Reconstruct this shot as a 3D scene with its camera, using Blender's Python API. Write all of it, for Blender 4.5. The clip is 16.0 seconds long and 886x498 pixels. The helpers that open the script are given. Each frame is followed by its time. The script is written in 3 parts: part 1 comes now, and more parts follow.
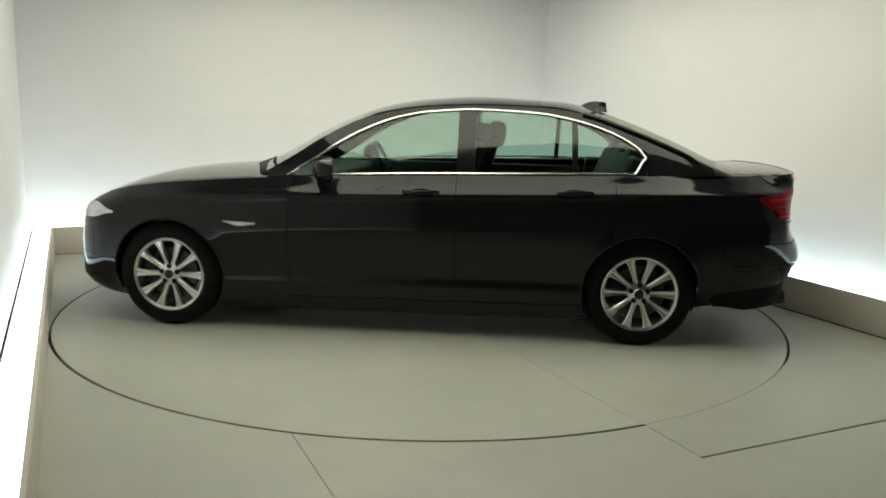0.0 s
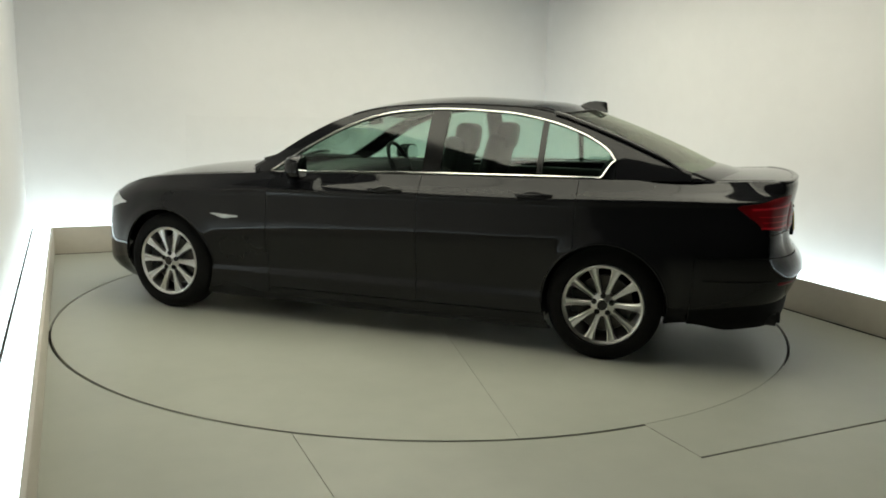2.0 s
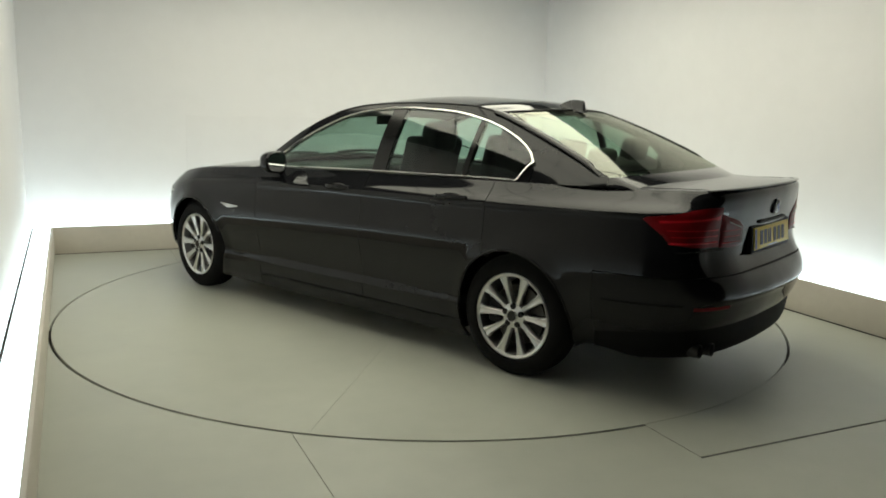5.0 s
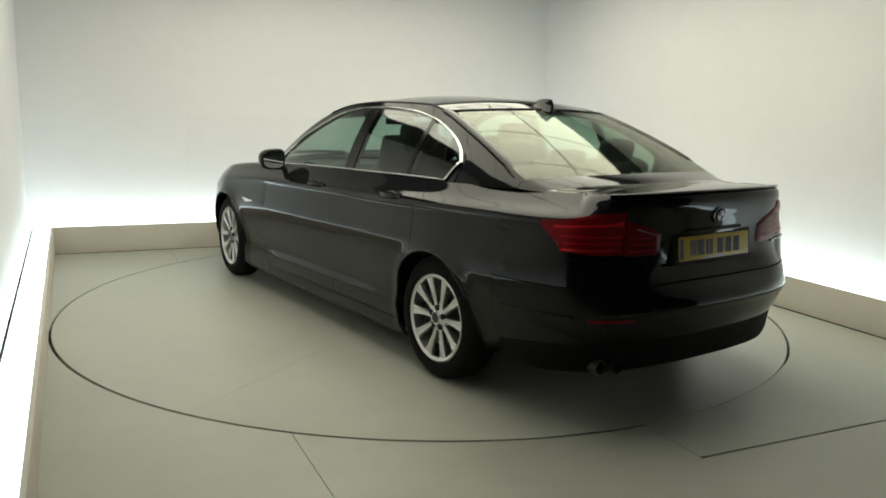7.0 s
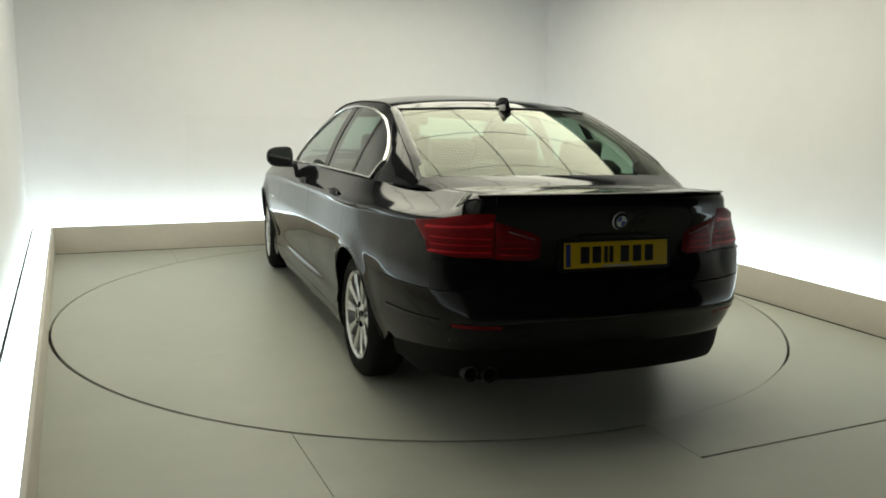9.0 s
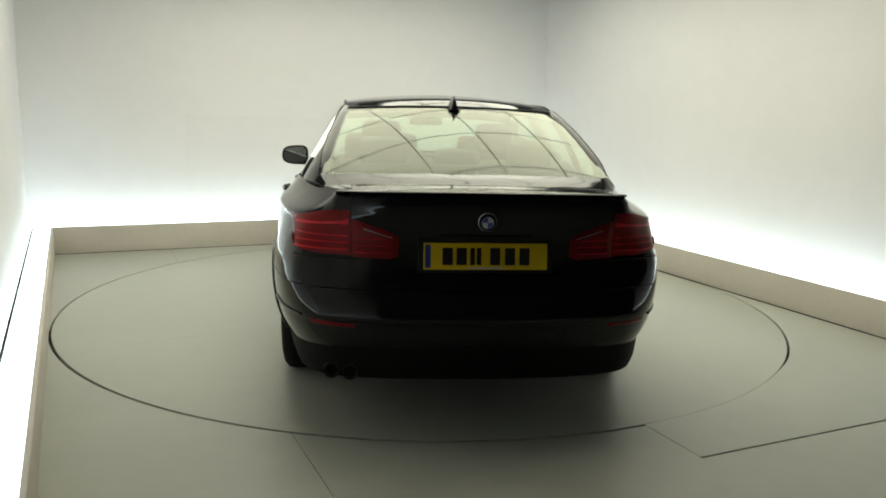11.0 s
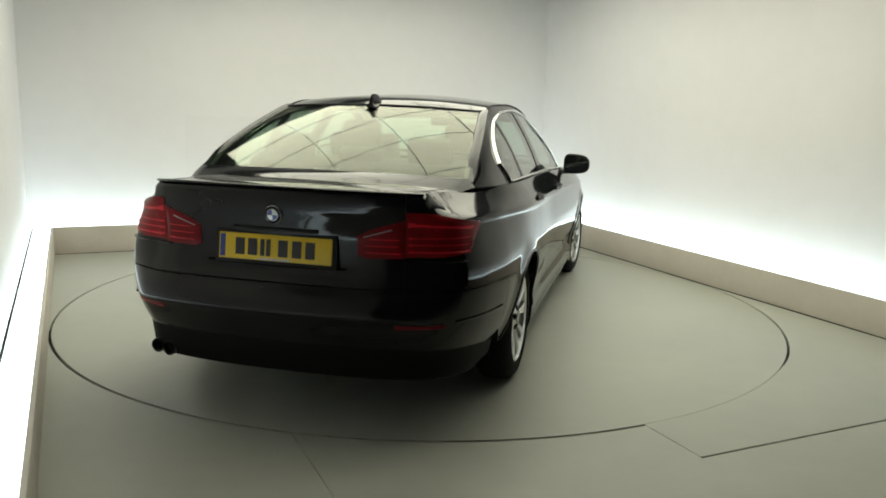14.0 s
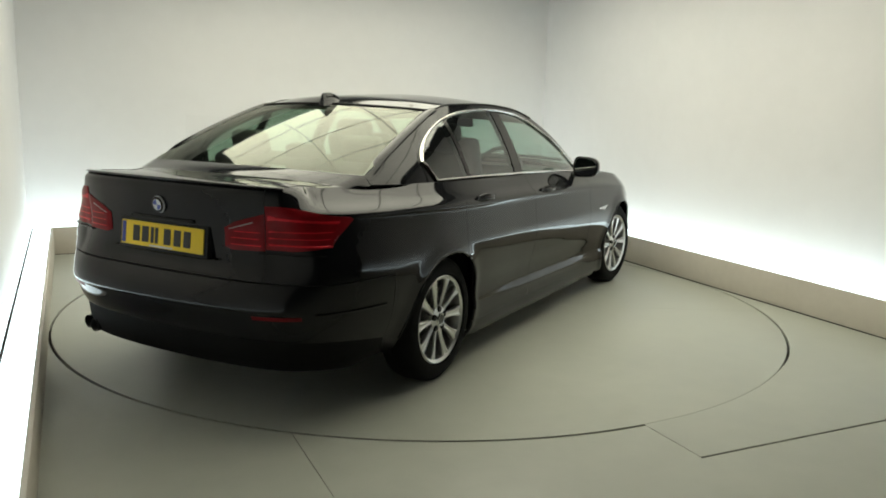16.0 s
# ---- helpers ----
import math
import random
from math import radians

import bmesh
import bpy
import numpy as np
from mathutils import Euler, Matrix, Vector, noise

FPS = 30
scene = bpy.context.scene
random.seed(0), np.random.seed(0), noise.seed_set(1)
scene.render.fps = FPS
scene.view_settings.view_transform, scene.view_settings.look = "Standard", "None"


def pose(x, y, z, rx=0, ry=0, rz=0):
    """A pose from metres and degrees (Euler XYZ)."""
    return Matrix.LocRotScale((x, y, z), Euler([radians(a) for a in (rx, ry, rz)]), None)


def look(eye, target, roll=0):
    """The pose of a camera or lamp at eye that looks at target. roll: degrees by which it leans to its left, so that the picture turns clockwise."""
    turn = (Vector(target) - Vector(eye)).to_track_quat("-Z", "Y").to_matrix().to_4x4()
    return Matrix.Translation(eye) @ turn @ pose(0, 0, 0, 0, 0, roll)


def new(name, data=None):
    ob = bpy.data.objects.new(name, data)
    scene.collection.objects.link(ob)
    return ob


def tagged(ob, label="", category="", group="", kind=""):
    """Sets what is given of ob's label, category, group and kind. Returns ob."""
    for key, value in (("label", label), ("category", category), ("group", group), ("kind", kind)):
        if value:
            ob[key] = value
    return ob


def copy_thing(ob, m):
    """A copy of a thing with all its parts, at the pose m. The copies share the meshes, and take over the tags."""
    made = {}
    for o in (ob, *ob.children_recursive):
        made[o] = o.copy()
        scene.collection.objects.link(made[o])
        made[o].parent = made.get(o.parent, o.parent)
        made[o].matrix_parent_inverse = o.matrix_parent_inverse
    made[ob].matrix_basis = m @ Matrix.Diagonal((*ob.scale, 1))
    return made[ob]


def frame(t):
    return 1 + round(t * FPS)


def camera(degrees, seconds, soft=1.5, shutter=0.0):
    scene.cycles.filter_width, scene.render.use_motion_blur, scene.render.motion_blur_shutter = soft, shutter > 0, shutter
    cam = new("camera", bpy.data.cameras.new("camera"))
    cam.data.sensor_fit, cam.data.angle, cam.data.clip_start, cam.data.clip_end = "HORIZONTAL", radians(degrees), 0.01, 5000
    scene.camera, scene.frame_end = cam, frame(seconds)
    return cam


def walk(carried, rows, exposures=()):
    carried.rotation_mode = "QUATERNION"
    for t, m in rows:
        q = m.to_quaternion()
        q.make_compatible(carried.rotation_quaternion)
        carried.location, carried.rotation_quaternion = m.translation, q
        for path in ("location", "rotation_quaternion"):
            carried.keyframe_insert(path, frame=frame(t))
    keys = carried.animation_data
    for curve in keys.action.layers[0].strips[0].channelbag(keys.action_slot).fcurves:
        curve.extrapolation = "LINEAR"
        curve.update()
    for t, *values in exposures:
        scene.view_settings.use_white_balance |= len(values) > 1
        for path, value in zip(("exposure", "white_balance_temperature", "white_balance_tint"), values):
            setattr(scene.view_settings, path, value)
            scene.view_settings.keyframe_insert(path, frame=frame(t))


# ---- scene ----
SECONDS = 16.0
A0, A1 = 175.1706, -7.2367          # heading of the car and its turn in degrees a second
OX, OY = 0.079, -0.025              # the car's middle on the turntable
TABLE_R = 2.487
ROOM_TURN = 23.65

# ---- camera ----
cam = camera(57.623, SECONDS, soft=1.8)
EYE = Vector((0.0, -5.8064, 1.4545))
POSE = look(EYE, EYE + Vector((0.02233945, 0.98370303, -0.17840768)), 1.6045)
walk(cam, [(0.0, POSE), (SECONDS, POSE)], exposures=[(0.0, 0.0), (SECONDS, 0.0)])

# ---- light levels ----
CEILING_GLOW = 3.12
TROUGH_GLOW = 3.15
world = bpy.data.worlds.new("world")
world.use_nodes = True
world.node_tree.nodes["Background"].inputs[0].default_value = (0.02, 0.02, 0.02, 1)
world.node_tree.nodes["Background"].inputs[1].default_value = 0.2
scene.world = world


# ---- materials ----
def material(name, color, rough=0.5, metal=0.0, coat=0.0, vary=0.0, scale=8.0, bump=0.0, bump_scale=60.0,
             spec=0.5, tint=None, rough_vary=0.0):
    """Principled surface with two scales of colour change and a fine relief."""
    m = bpy.data.materials.new(name)
    m.use_nodes = True
    nt = m.node_tree
    b = nt.nodes["Principled BSDF"]
    b.inputs["Base Color"].default_value = (*color, 1)
    b.inputs["Roughness"].default_value = rough
    b.inputs["Metallic"].default_value = metal
    b.inputs["Coat Weight"].default_value = coat
    b.inputs["Coat Roughness"].default_value = 0.03
    b.inputs["Specular IOR Level"].default_value = spec
    tc = nt.nodes.new("ShaderNodeTexCoord")
    if vary or rough_vary:
        n1, n2 = nt.nodes.new("ShaderNodeTexNoise"), nt.nodes.new("ShaderNodeTexNoise")
        n1.inputs["Scale"].default_value, n2.inputs["Scale"].default_value = scale, scale * 11
        n1.inputs["Detail"].default_value, n2.inputs["Detail"].default_value = 5, 3
        mix = nt.nodes.new("ShaderNodeMath")
        mix.operation = "MULTIPLY_ADD"
        mix.inputs[1].default_value = 0.35
        for n in (n1, n2):
            nt.links.new(tc.outputs["Object"], n.inputs["Vector"])
        nt.links.new(n2.outputs["Fac"], mix.inputs[0])
        nt.links.new(n1.outputs["Fac"], mix.inputs[2])
        if vary:
            ramp = nt.nodes.new("ShaderNodeValToRGB")
            dark = tint or tuple(c * (1 - vary) for c in color)
            ramp.color_ramp.elements[0].position, ramp.color_ramp.elements[1].position = 0.45, 0.85
            ramp.color_ramp.elements[0].color, ramp.color_ramp.elements[1].color = (*dark, 1), (*color, 1)
            nt.links.new(mix.outputs[0], ramp.inputs[0])
            nt.links.new(ramp.outputs[0], b.inputs["Base Color"])
        if rough_vary:
            mr = nt.nodes.new("ShaderNodeMapRange")
            mr.inputs["From Min"].default_value, mr.inputs["From Max"].default_value = 0.4, 0.9
            mr.inputs["To Min"].default_value, mr.inputs["To Max"].default_value = rough - rough_vary, rough + rough_vary
            nt.links.new(mix.outputs[0], mr.inputs["Value"])
            nt.links.new(mr.outputs[0], b.inputs["Roughness"])
    if bump:
        n3, bp = nt.nodes.new("ShaderNodeTexNoise"), nt.nodes.new("ShaderNodeBump")
        n3.inputs["Scale"].default_value, n3.inputs["Detail"].default_value = bump_scale, 4
        bp.inputs["Strength"].default_value, bp.inputs["Distance"].default_value = bump, 0.004
        nt.links.new(tc.outputs["Object"], n3.inputs["Vector"])
        nt.links.new(n3.outputs["Fac"], bp.inputs["Height"])
        nt.links.new(bp.outputs[0], b.inputs["Normal"])
    return m


def glow(name, color, strength):
    m = bpy.data.materials.new(name)
    m.use_nodes = True
    nt = m.node_tree
    b = nt.nodes["Principled BSDF"]
    b.inputs["Base Color"].default_value = (*color, 1)
    b.inputs["Emission Color"].default_value = (*color, 1)
    b.inputs["Emission Strength"].default_value = strength
    return m


def pane_glass(name, tint, rough=0.0, sheen=(1.0, 1.0, 1.0), least=0.07):
    """Thin sheet of tinted glass: clear through, mirror-like by its angle."""
    m = bpy.data.materials.new(name)
    m.use_nodes = True
    nt = m.node_tree
    nt.nodes.remove(nt.nodes["Principled BSDF"])
    out = nt.nodes["Material Output"]
    tr, gl = nt.nodes.new("ShaderNodeBsdfTransparent"), nt.nodes.new("ShaderNodeBsdfGlossy")
    lw, mx = nt.nodes.new("ShaderNodeLayerWeight"), nt.nodes.new("ShaderNodeMixShader")
    pw, ma = nt.nodes.new("ShaderNodeMath"), nt.nodes.new("ShaderNodeMath")
    pw.operation, ma.operation = "POWER", "MULTIPLY_ADD"
    pw.inputs[1].default_value = 3.3
    ma.inputs[1].default_value, ma.inputs[2].default_value = 0.85, least
    tr.inputs[0].default_value = (*tint, 1)
    gl.inputs["Color"].default_value = (*sheen, 1)
    gl.inputs["Roughness"].default_value = rough
    nt.links.new(lw.outputs["Facing"], pw.inputs[0])
    nt.links.new(pw.outputs[0], ma.inputs[0])
    nt.links.new(ma.outputs[0], mx.inputs[0])
    nt.links.new(tr.outputs[0], mx.inputs[1])
    nt.links.new(gl.outputs[0], mx.inputs[2])
    nt.links.new(mx.outputs[0], out.inputs[0])
    return m


WALL = material("wall_paint", (0.750, 0.740, 0.744), 0.75, vary=0.06, scale=0.6, bump=0.05, bump_scale=90)
PLINTH = material("plinth_paint", (0.58, 0.54, 0.475), 0.6, vary=0.12, scale=1.6, bump=0.1, bump_scale=70)
FLOOR = material("floor_paint", (0.425, 0.437, 0.382), 0.42, vary=0.17, scale=0.55, bump=0.05, bump_scale=120, rough_vary=0.08)
TABLE = material("turntable_paint", (0.425, 0.437, 0.380), 0.40, vary=0.17, scale=0.6, bump=0.05, bump_scale=120, rough_vary=0.08)
DARKGAP = material("dark_gap", (0.02, 0.018, 0.014), 0.8, vary=0.3)
DARKWALL = material("dark_backdrop", (0.03, 0.03, 0.03), 0.8, vary=0.2, scale=2)
TRUSS = material("truss_metal", (0.35, 0.35, 0.34), 0.5, metal=0.3, vary=0.2)
SOFTBOX = glow("softbox_cloth", (0.985, 0.958, 0.785), CEILING_GLOW)
DIFFUSER = glow("trough_diffuser", (0.81, 0.965, 1.0), TROUGH_GLOW)
PAINT = material("black_car_paint", (0.0092, 0.0095, 0.0110), 0.055, vary=0.15, scale=3, spec=0.275, rough_vary=0.02)
TRIM = material("black_plastic_trim", (0.008, 0.008, 0.008), 0.6, vary=0.25, scale=20, bump=0.15, bump_scale=400, spec=0.25)
VALANCE = material("matt_black_valance", (0.006, 0.006, 0.006), 0.7, vary=0.25, scale=20, bump=0.15, bump_scale=400, spec=0.12)
GLOSSTRIM = material("gloss_black_trim", (0.008, 0.008, 0.008), 0.15, vary=0.2, spec=0.4)
CHROME = material("satin_chrome", (0.82, 0.82, 0.80), 0.18, metal=1.0, vary=0.08, scale=30)
ALLOY = material("silver_alloy", (0.64, 0.64, 0.63), 0.28, metal=0.85, vary=0.12, scale=14)
# pipe steel, darker than the brake steel
PIPE = material("dark_pipe_steel", (0.05, 0.05, 0.05), 0.5, metal=0.6, vary=0.4, scale=30)
STEEL = material("brake_steel", (0.09, 0.085, 0.08), 0.45, metal=0.9, vary=0.4, scale=25)
RUBBER = material("tyre_rubber", (0.008, 0.008, 0.008), 0.85, vary=0.3, scale=25, bump=0.3, bump_scale=200, spec=0.15)
CLOTH = material("dark_seat_leather", (0.022, 0.021, 0.020), 0.5, vary=0.3, scale=12, bump=0.2, bump_scale=150)
HEADLINER = material("pale_headliner", (0.42, 0.40, 0.35), 0.9, vary=0.1, scale=10)
REDLAMP = material("red_lamp_plastic", (0.70, 0.014, 0.026), 0.32, spec=0.2, vary=0.35, scale=9)
REDBODY = material("tail_lamp_lens", (0.22, 0.0045, 0.009), 0.30, spec=0.14, vary=0.35, scale=9)
REDDEEP = material("deep_red_lamp_plastic", (0.18, 0.004, 0.008), 0.30, spec=0.14, vary=0.35, scale=9)
CLEARLAMP = material("headlamp_plastic", (0.58, 0.60, 0.62), 0.15, metal=0.0, coat=1.0, vary=0.3, scale=20)
SMOKELAMP = material("smoky_clear_lamp_plastic", (0.30, 0.27, 0.27), 0.3, coat=0.1, vary=0.3, scale=20)
YELLOW = material("plate_yellow", (0.72, 0.50, 0.012), 0.35, vary=0.08, scale=20)
PLATEBLACK = material("plate_black", (0.012, 0.012, 0.014), 0.4, vary=0.2)
BLUE = material("plate_blue", (0.03, 0.05, 0.25), 0.4, vary=0.1)
ROUNDEL = material("roundel_enamel", (0.70, 0.72, 0.76), 0.25, metal=0.3, vary=0.2, scale=40)
SIDEGLASS = pane_glass("side_window_glass", (0.55, 0.70, 0.63), least=0.04)
REARGLASS = pane_glass("rear_window_glass", (0.55, 0.68, 0.56), sheen=(0.66, 0.675, 0.595), rough=0.035)
MIRROR = material("mirror_glass", (0.85, 0.87, 0.88), 0.03, metal=1.0, vary=0.03)


# ---- mesh helpers ----
def mesh_of(name, verts, faces, smooth=True):
    me = bpy.data.meshes.new(name)
    me.from_pydata([tuple(v) for v in verts], [], faces)
    me.validate()
    if smooth:
        me.shade_smooth()
    return me


def put(name, me, mat, parent=None, label="", m=None):
    ob = new(name, me)
    if mat is not None:
        me.materials.clear()
        me.materials.append(mat)
    if parent is not None:
        ob.parent = parent
    if m is not None:
        ob.matrix_basis = m
    return tagged(ob, label)


def part(name, bm, mat, parent=None, label="", m=None, smooth=True):
    """Links a bmesh as one mesh object under a thing or a part."""
    bmesh.ops.recalc_face_normals(bm, faces=bm.faces)
    me = bpy.data.meshes.new(name)
    bm.to_mesh(me)
    bm.free()
    if smooth:
        me.shade_smooth()
        me.set_sharp_from_angle(angle=radians(38))
    return put(name, me, mat, parent, label, m)


def box(x0, x1, y0, y1, z0, z1, bevel=0.0, seg=2):
    bm = bmesh.new()
    bmesh.ops.create_cube(bm, size=1, matrix=Matrix.Translation(((x0 + x1) / 2, (y0 + y1) / 2, (z0 + z1) / 2))
                          @ Matrix.Diagonal((x1 - x0, y1 - y0, z1 - z0, 1)))
    if bevel:
        bmesh.ops.bevel(bm, geom=bm.edges[:], offset=bevel, segments=seg, affect="EDGES", profile=0.6)
    return bm


def lathe(profile, n=48, axis="Y"):
    """Turns (radius, height) pairs about an axis; closed loops of profile stay open at the ends."""
    bm = bmesh.new()
    rings = []
    for i in range(n):
        a = 2 * math.pi * i / n
        ring = []
        for r, h in profile:
            c, s = r * math.cos(a), r * math.sin(a)
            ring.append(bm.verts.new((c, h, s) if axis == "Y" else (c, s, h)))
        rings.append(ring)
    for i in range(n):
        a, b = rings[i], rings[(i + 1) % n]
        for j in range(len(profile) - 1):
            bm.faces.new((a[j], a[j + 1], b[j + 1], b[j]))
    bmesh.ops.remove_doubles(bm, verts=bm.verts, dist=1e-5)
    return bm


def sweep(points, w, h, closed=False, n=8, up=(0, 0, 1)):
    """A rounded bar of width w and height h along a line of points."""
    bm = bmesh.new()
    pts = [Vector(p) for p in points]
    rings = []
    for i, p in enumerate(pts):
        a = pts[i - 1] if (i or closed) else pts[i]
        b = pts[(i + 1) % len(pts)] if (i < len(pts) - 1 or closed) else pts[i]
        d = (b - a).normalized()
        side = d.cross(Vector(up))
        side = side.normalized() if side.length > 1e-4 else Vector((0, 1, 0))
        top = side.cross(d)
        rings.append([bm.verts.new(p + side * (w / 2 * math.cos(2 * math.pi * k / n)) + top * (h / 2 * math.sin(2 * math.pi * k / n)))
                      for k in range(n)])
    for i in range(len(rings) - (0 if closed else 1)):
        a, b = rings[i], rings[(i + 1) % len(rings)]
        for k in range(n):
            bm.faces.new((a[k], a[(k + 1) % n], b[(k + 1) % n], b[k]))
    if not closed:
        bm.faces.new(rings[0])
        bm.faces.new(rings[-1])
    return bm


def spline(knots):
    """A smooth function through (x, value) knots, with no overshoot."""
    ks = sorted(knots)
    xs, ys = np.array([k[0] for k in ks], float), np.array([k[1] for k in ks], float)
    h, d = np.diff(xs), np.diff(ys) / np.diff(xs)
    m = np.zeros(len(xs))
    m[0], m[-1] = d[0], d[-1]
    for i in range(1, len(xs) - 1):
        if d[i - 1] * d[i] > 0:
            w1, w2 = 2 * h[i] + h[i - 1], h[i] + 2 * h[i - 1]
            m[i] = (w1 + w2) / (w1 / d[i - 1] + w2 / d[i])

    def f(x):
        x = min(max(x, xs[0]), xs[-1])
        i = min(max(int(np.searchsorted(xs, x)) - 1, 0), len(h) - 1)
        t = (x - xs[i]) / h[i]
        return float((1 + 2 * t) * (1 - t) ** 2 * ys[i] + t * (1 - t) ** 2 * h[i] * m[i]
                     + t * t * (3 - 2 * t) * ys[i + 1] + t * t * (t - 1) * h[i] * m[i + 1])
    return f


def step(a, b, x):
    t = min(max((x - a) / (b - a), 0.0), 1.0)
    return t * t * (3 - 2 * t)


# ---- room ----
ROOM = pose(0, 0, 0, 0, 0, ROOM_TURN)
PU, PV, PH = 2.50, 2.68, 0.25        # faces of the side and end plinths, and their height
WU, WV = 2.82, 3.02                  # walls
WEST = -2.72                         # inner face of the narrower trough's wall
BACK, CEIL = -8.2, 3.05


def wall(name, x0, x1, y0, y1, z0, z1, mat, label):
    return tagged(part(name, box(x0, x1, y0, y1, z0, z1), mat, None, "", ROOM, smooth=False), label, "wall", kind="structure")


wall("wall_north", -WU - 0.15, WU + 0.15, WV, WV + 0.15, 0, CEIL, WALL, "plain off-white painted studio wall lit from below")
wall("wall_west", WEST - 0.15, WEST, -4.2, WV, 0, CEIL, WALL, "plain off-white painted studio side wall")
wall("wall_east", WU, WU + 0.15, -4.2, WV, 0, CEIL, WALL, "plain off-white painted studio side wall")
# walls out of view; their near-black colour stands for the unlit end
wall("wall_west_dark", -WU - 0.15, -WU, BACK, -4.2, 0, CEIL, DARKWALL, "unseen wall behind the studio, coloured dark for the unlit end")
wall("wall_east_dark", WU, WU + 0.15, BACK, -4.2, 0, CEIL, DARKWALL, "unseen wall behind the studio, coloured dark for the unlit end")
wall("wall_south", -WU - 0.15, WU + 0.15, BACK - 0.15, BACK, 0, CEIL, DARKWALL, "unseen end wall behind the studio, coloured dark for the unlit end")
tagged(part("ceiling", box(-WU - 0.15, WU + 0.15, BACK - 0.15, WV + 0.15, CEIL, CEIL + 0.12), DARKWALL, None, "", ROOM, smooth=False),
       "dark ceiling above the light panel", "ceiling", kind="structure")


def build_floor():
    """Floor sheets round the turntable pit, with open joints between them."""
    root = tagged(new("floor"), "grey-beige painted floor of large sheets round a turntable", "floor", kind="structure")
    root.matrix_basis = ROOM
    part("joint_bed", box(-WU, WU, BACK, WV, -0.06, -0.03), DARKGAP, root, "dark bed under the floor joints")
    gap = 0.0018
    us = [-WU, -1.5, 0.05, WU]
    vs = [BACK, -2.88, WV]
    for i in range(3):
        for j in range(2):
            if j == 0 and i:
                continue
            u0, u1 = us[i] + (gap if i else 0), us[i + 1] - (gap if i < 2 else 0)
            if j == 0:
                u1 = WU
            v0, v1 = vs[j] + ((0.013 if i == 2 else 0.0) if j else 0), vs[j + 1]
            bm = bmesh.new()
            n = 90
            if j == 0:
                pts = [(u0, v0), (u1, v0), (u1, v1), (u0, v1)]
                loops = [pts]
            else:
                # the sheet less the round pit: a front and a back piece, or one where the pit does not cut through
                # the gap round the table is tight at the front of one sheet and along the back
                r = TABLE_R + 0.019
                back = TABLE_R + 0.015
                xs = [u0 + (u1 - u0) * k / n for k in range(n + 1)]
                rs = [TABLE_R + 0.003 + 0.015 * step(1.2, 1.6, x) if i == 2 else r for x in xs]
                low = [(x, -math.sqrt(max(q * q - x * x, 0))) for x, q in zip(xs, rs)]
                high = [(x, math.sqrt(max(back * back - x * x, 0))) for x in xs]
                loops = None
                for arc, edge in ((low, v0), (high, v1)):
                    a = [bm.verts.new((x, y, 0)) for x, y in arc]
                    b = [bm.verts.new((x, edge, 0)) for x, y in arc]
                    for k in range(n):
                        bm.faces.new((a[k], a[k + 1], b[k + 1], b[k]))
            if loops:
                bm.faces.new([bm.verts.new((x, y, 0)) for x, y in loops[0]])
            bmesh.ops.remove_doubles(bm, verts=bm.verts, dist=1e-5)
            bmesh.ops.recalc_face_normals(bm, faces=bm.faces)
            for f in bm.faces:
                if f.normal.z < 0:
                    f.normal_flip()
            ret = bmesh.ops.extrude_face_region(bm, geom=bm.faces[:])
            bmesh.ops.translate(bm, verts=[e for e in ret["geom"] if isinstance(e, bmesh.types.BMVert)], vec=(0, 0, -0.02))
            part("floor_sheet", bm, FLOOR, root, smooth=False)


def build_plinths():
    """Low boards in front of light troughs along three walls."""
    for name, length, m in (("north", 2 * PU, ROOM @ pose(0, PV, 0)),
                            ("west", PV + 4.2, ROOM @ pose(-PU, (PV - 4.2) / 2, 0, 0, 0, 90)),
                            ("east", PV + 4.2, ROOM @ pose(PU, (PV - 4.2) / 2, 0, 0, 0, -90))):
        root = tagged(new("light_plinth"), "beige painted low plinth with a glowing trough behind its board", "plinth", "light plinths")
        root.matrix_basis = m
        depth = {"north": WV - PV, "west": -WEST - PU, "east": WU - PU}[name]
        part("front_board", box(-length / 2, length / 2, 0, 0.022, 0.0, PH, 0.003), PLINTH, root)
        x0, x1 = (WEST, WU) if name == "north" else (-length / 2, length / 2)
        if name != "west":
            # solid dark strip draws the shadow line where board meets floor
            part("base_shadow", box(-length / 2, length / 2, -0.004, -0.001, 0.0, 0.008 if name == "east" else 0.004), DARKGAP, root, "dark strip standing in for the shadow line along the floor", smooth=False)
        if name != "west":
            part("diffuser", box(x0 + 0.004, x1 - 0.004, 0.026, depth - 0.004, PH - 0.035, PH - 0.012), DIFFUSER, root, "white glowing diffuser strip")
            continue
        part("diffuser", box(x0 + 0.004, x1 - 0.004, 0.026, 0.160, PH - 0.035, PH - 0.012), DIFFUSER, root, "white glowing diffuser strip")
        part("edge_strip", box(x0 + 0.004, x1 - 0.004, 0.160, 0.172, PH - 0.035, PH + 0.002), DARKGAP, root, "thin dark edge strip")
        part("outer_diffuser", box(x0 + 0.004, x1 - 0.004, 0.172, depth - 0.004, PH - 0.035, PH - 0.012), DIFFUSER, root, "white glowing diffuser strip")


def build_wall_panel():
    """Shallow flush hatch in the end wall."""
    root = tagged(new("wall_hatch"), "flush off-white painted hatch in the wall", "hatch", kind="structure")
    root.matrix_basis = ROOM @ pose(-1.277, WV, 0.30)
    part("hatch_board", box(0, 1.62, -0.004, 0.0, 0, 0.968, 0.0015), WALL, root, smooth=False)


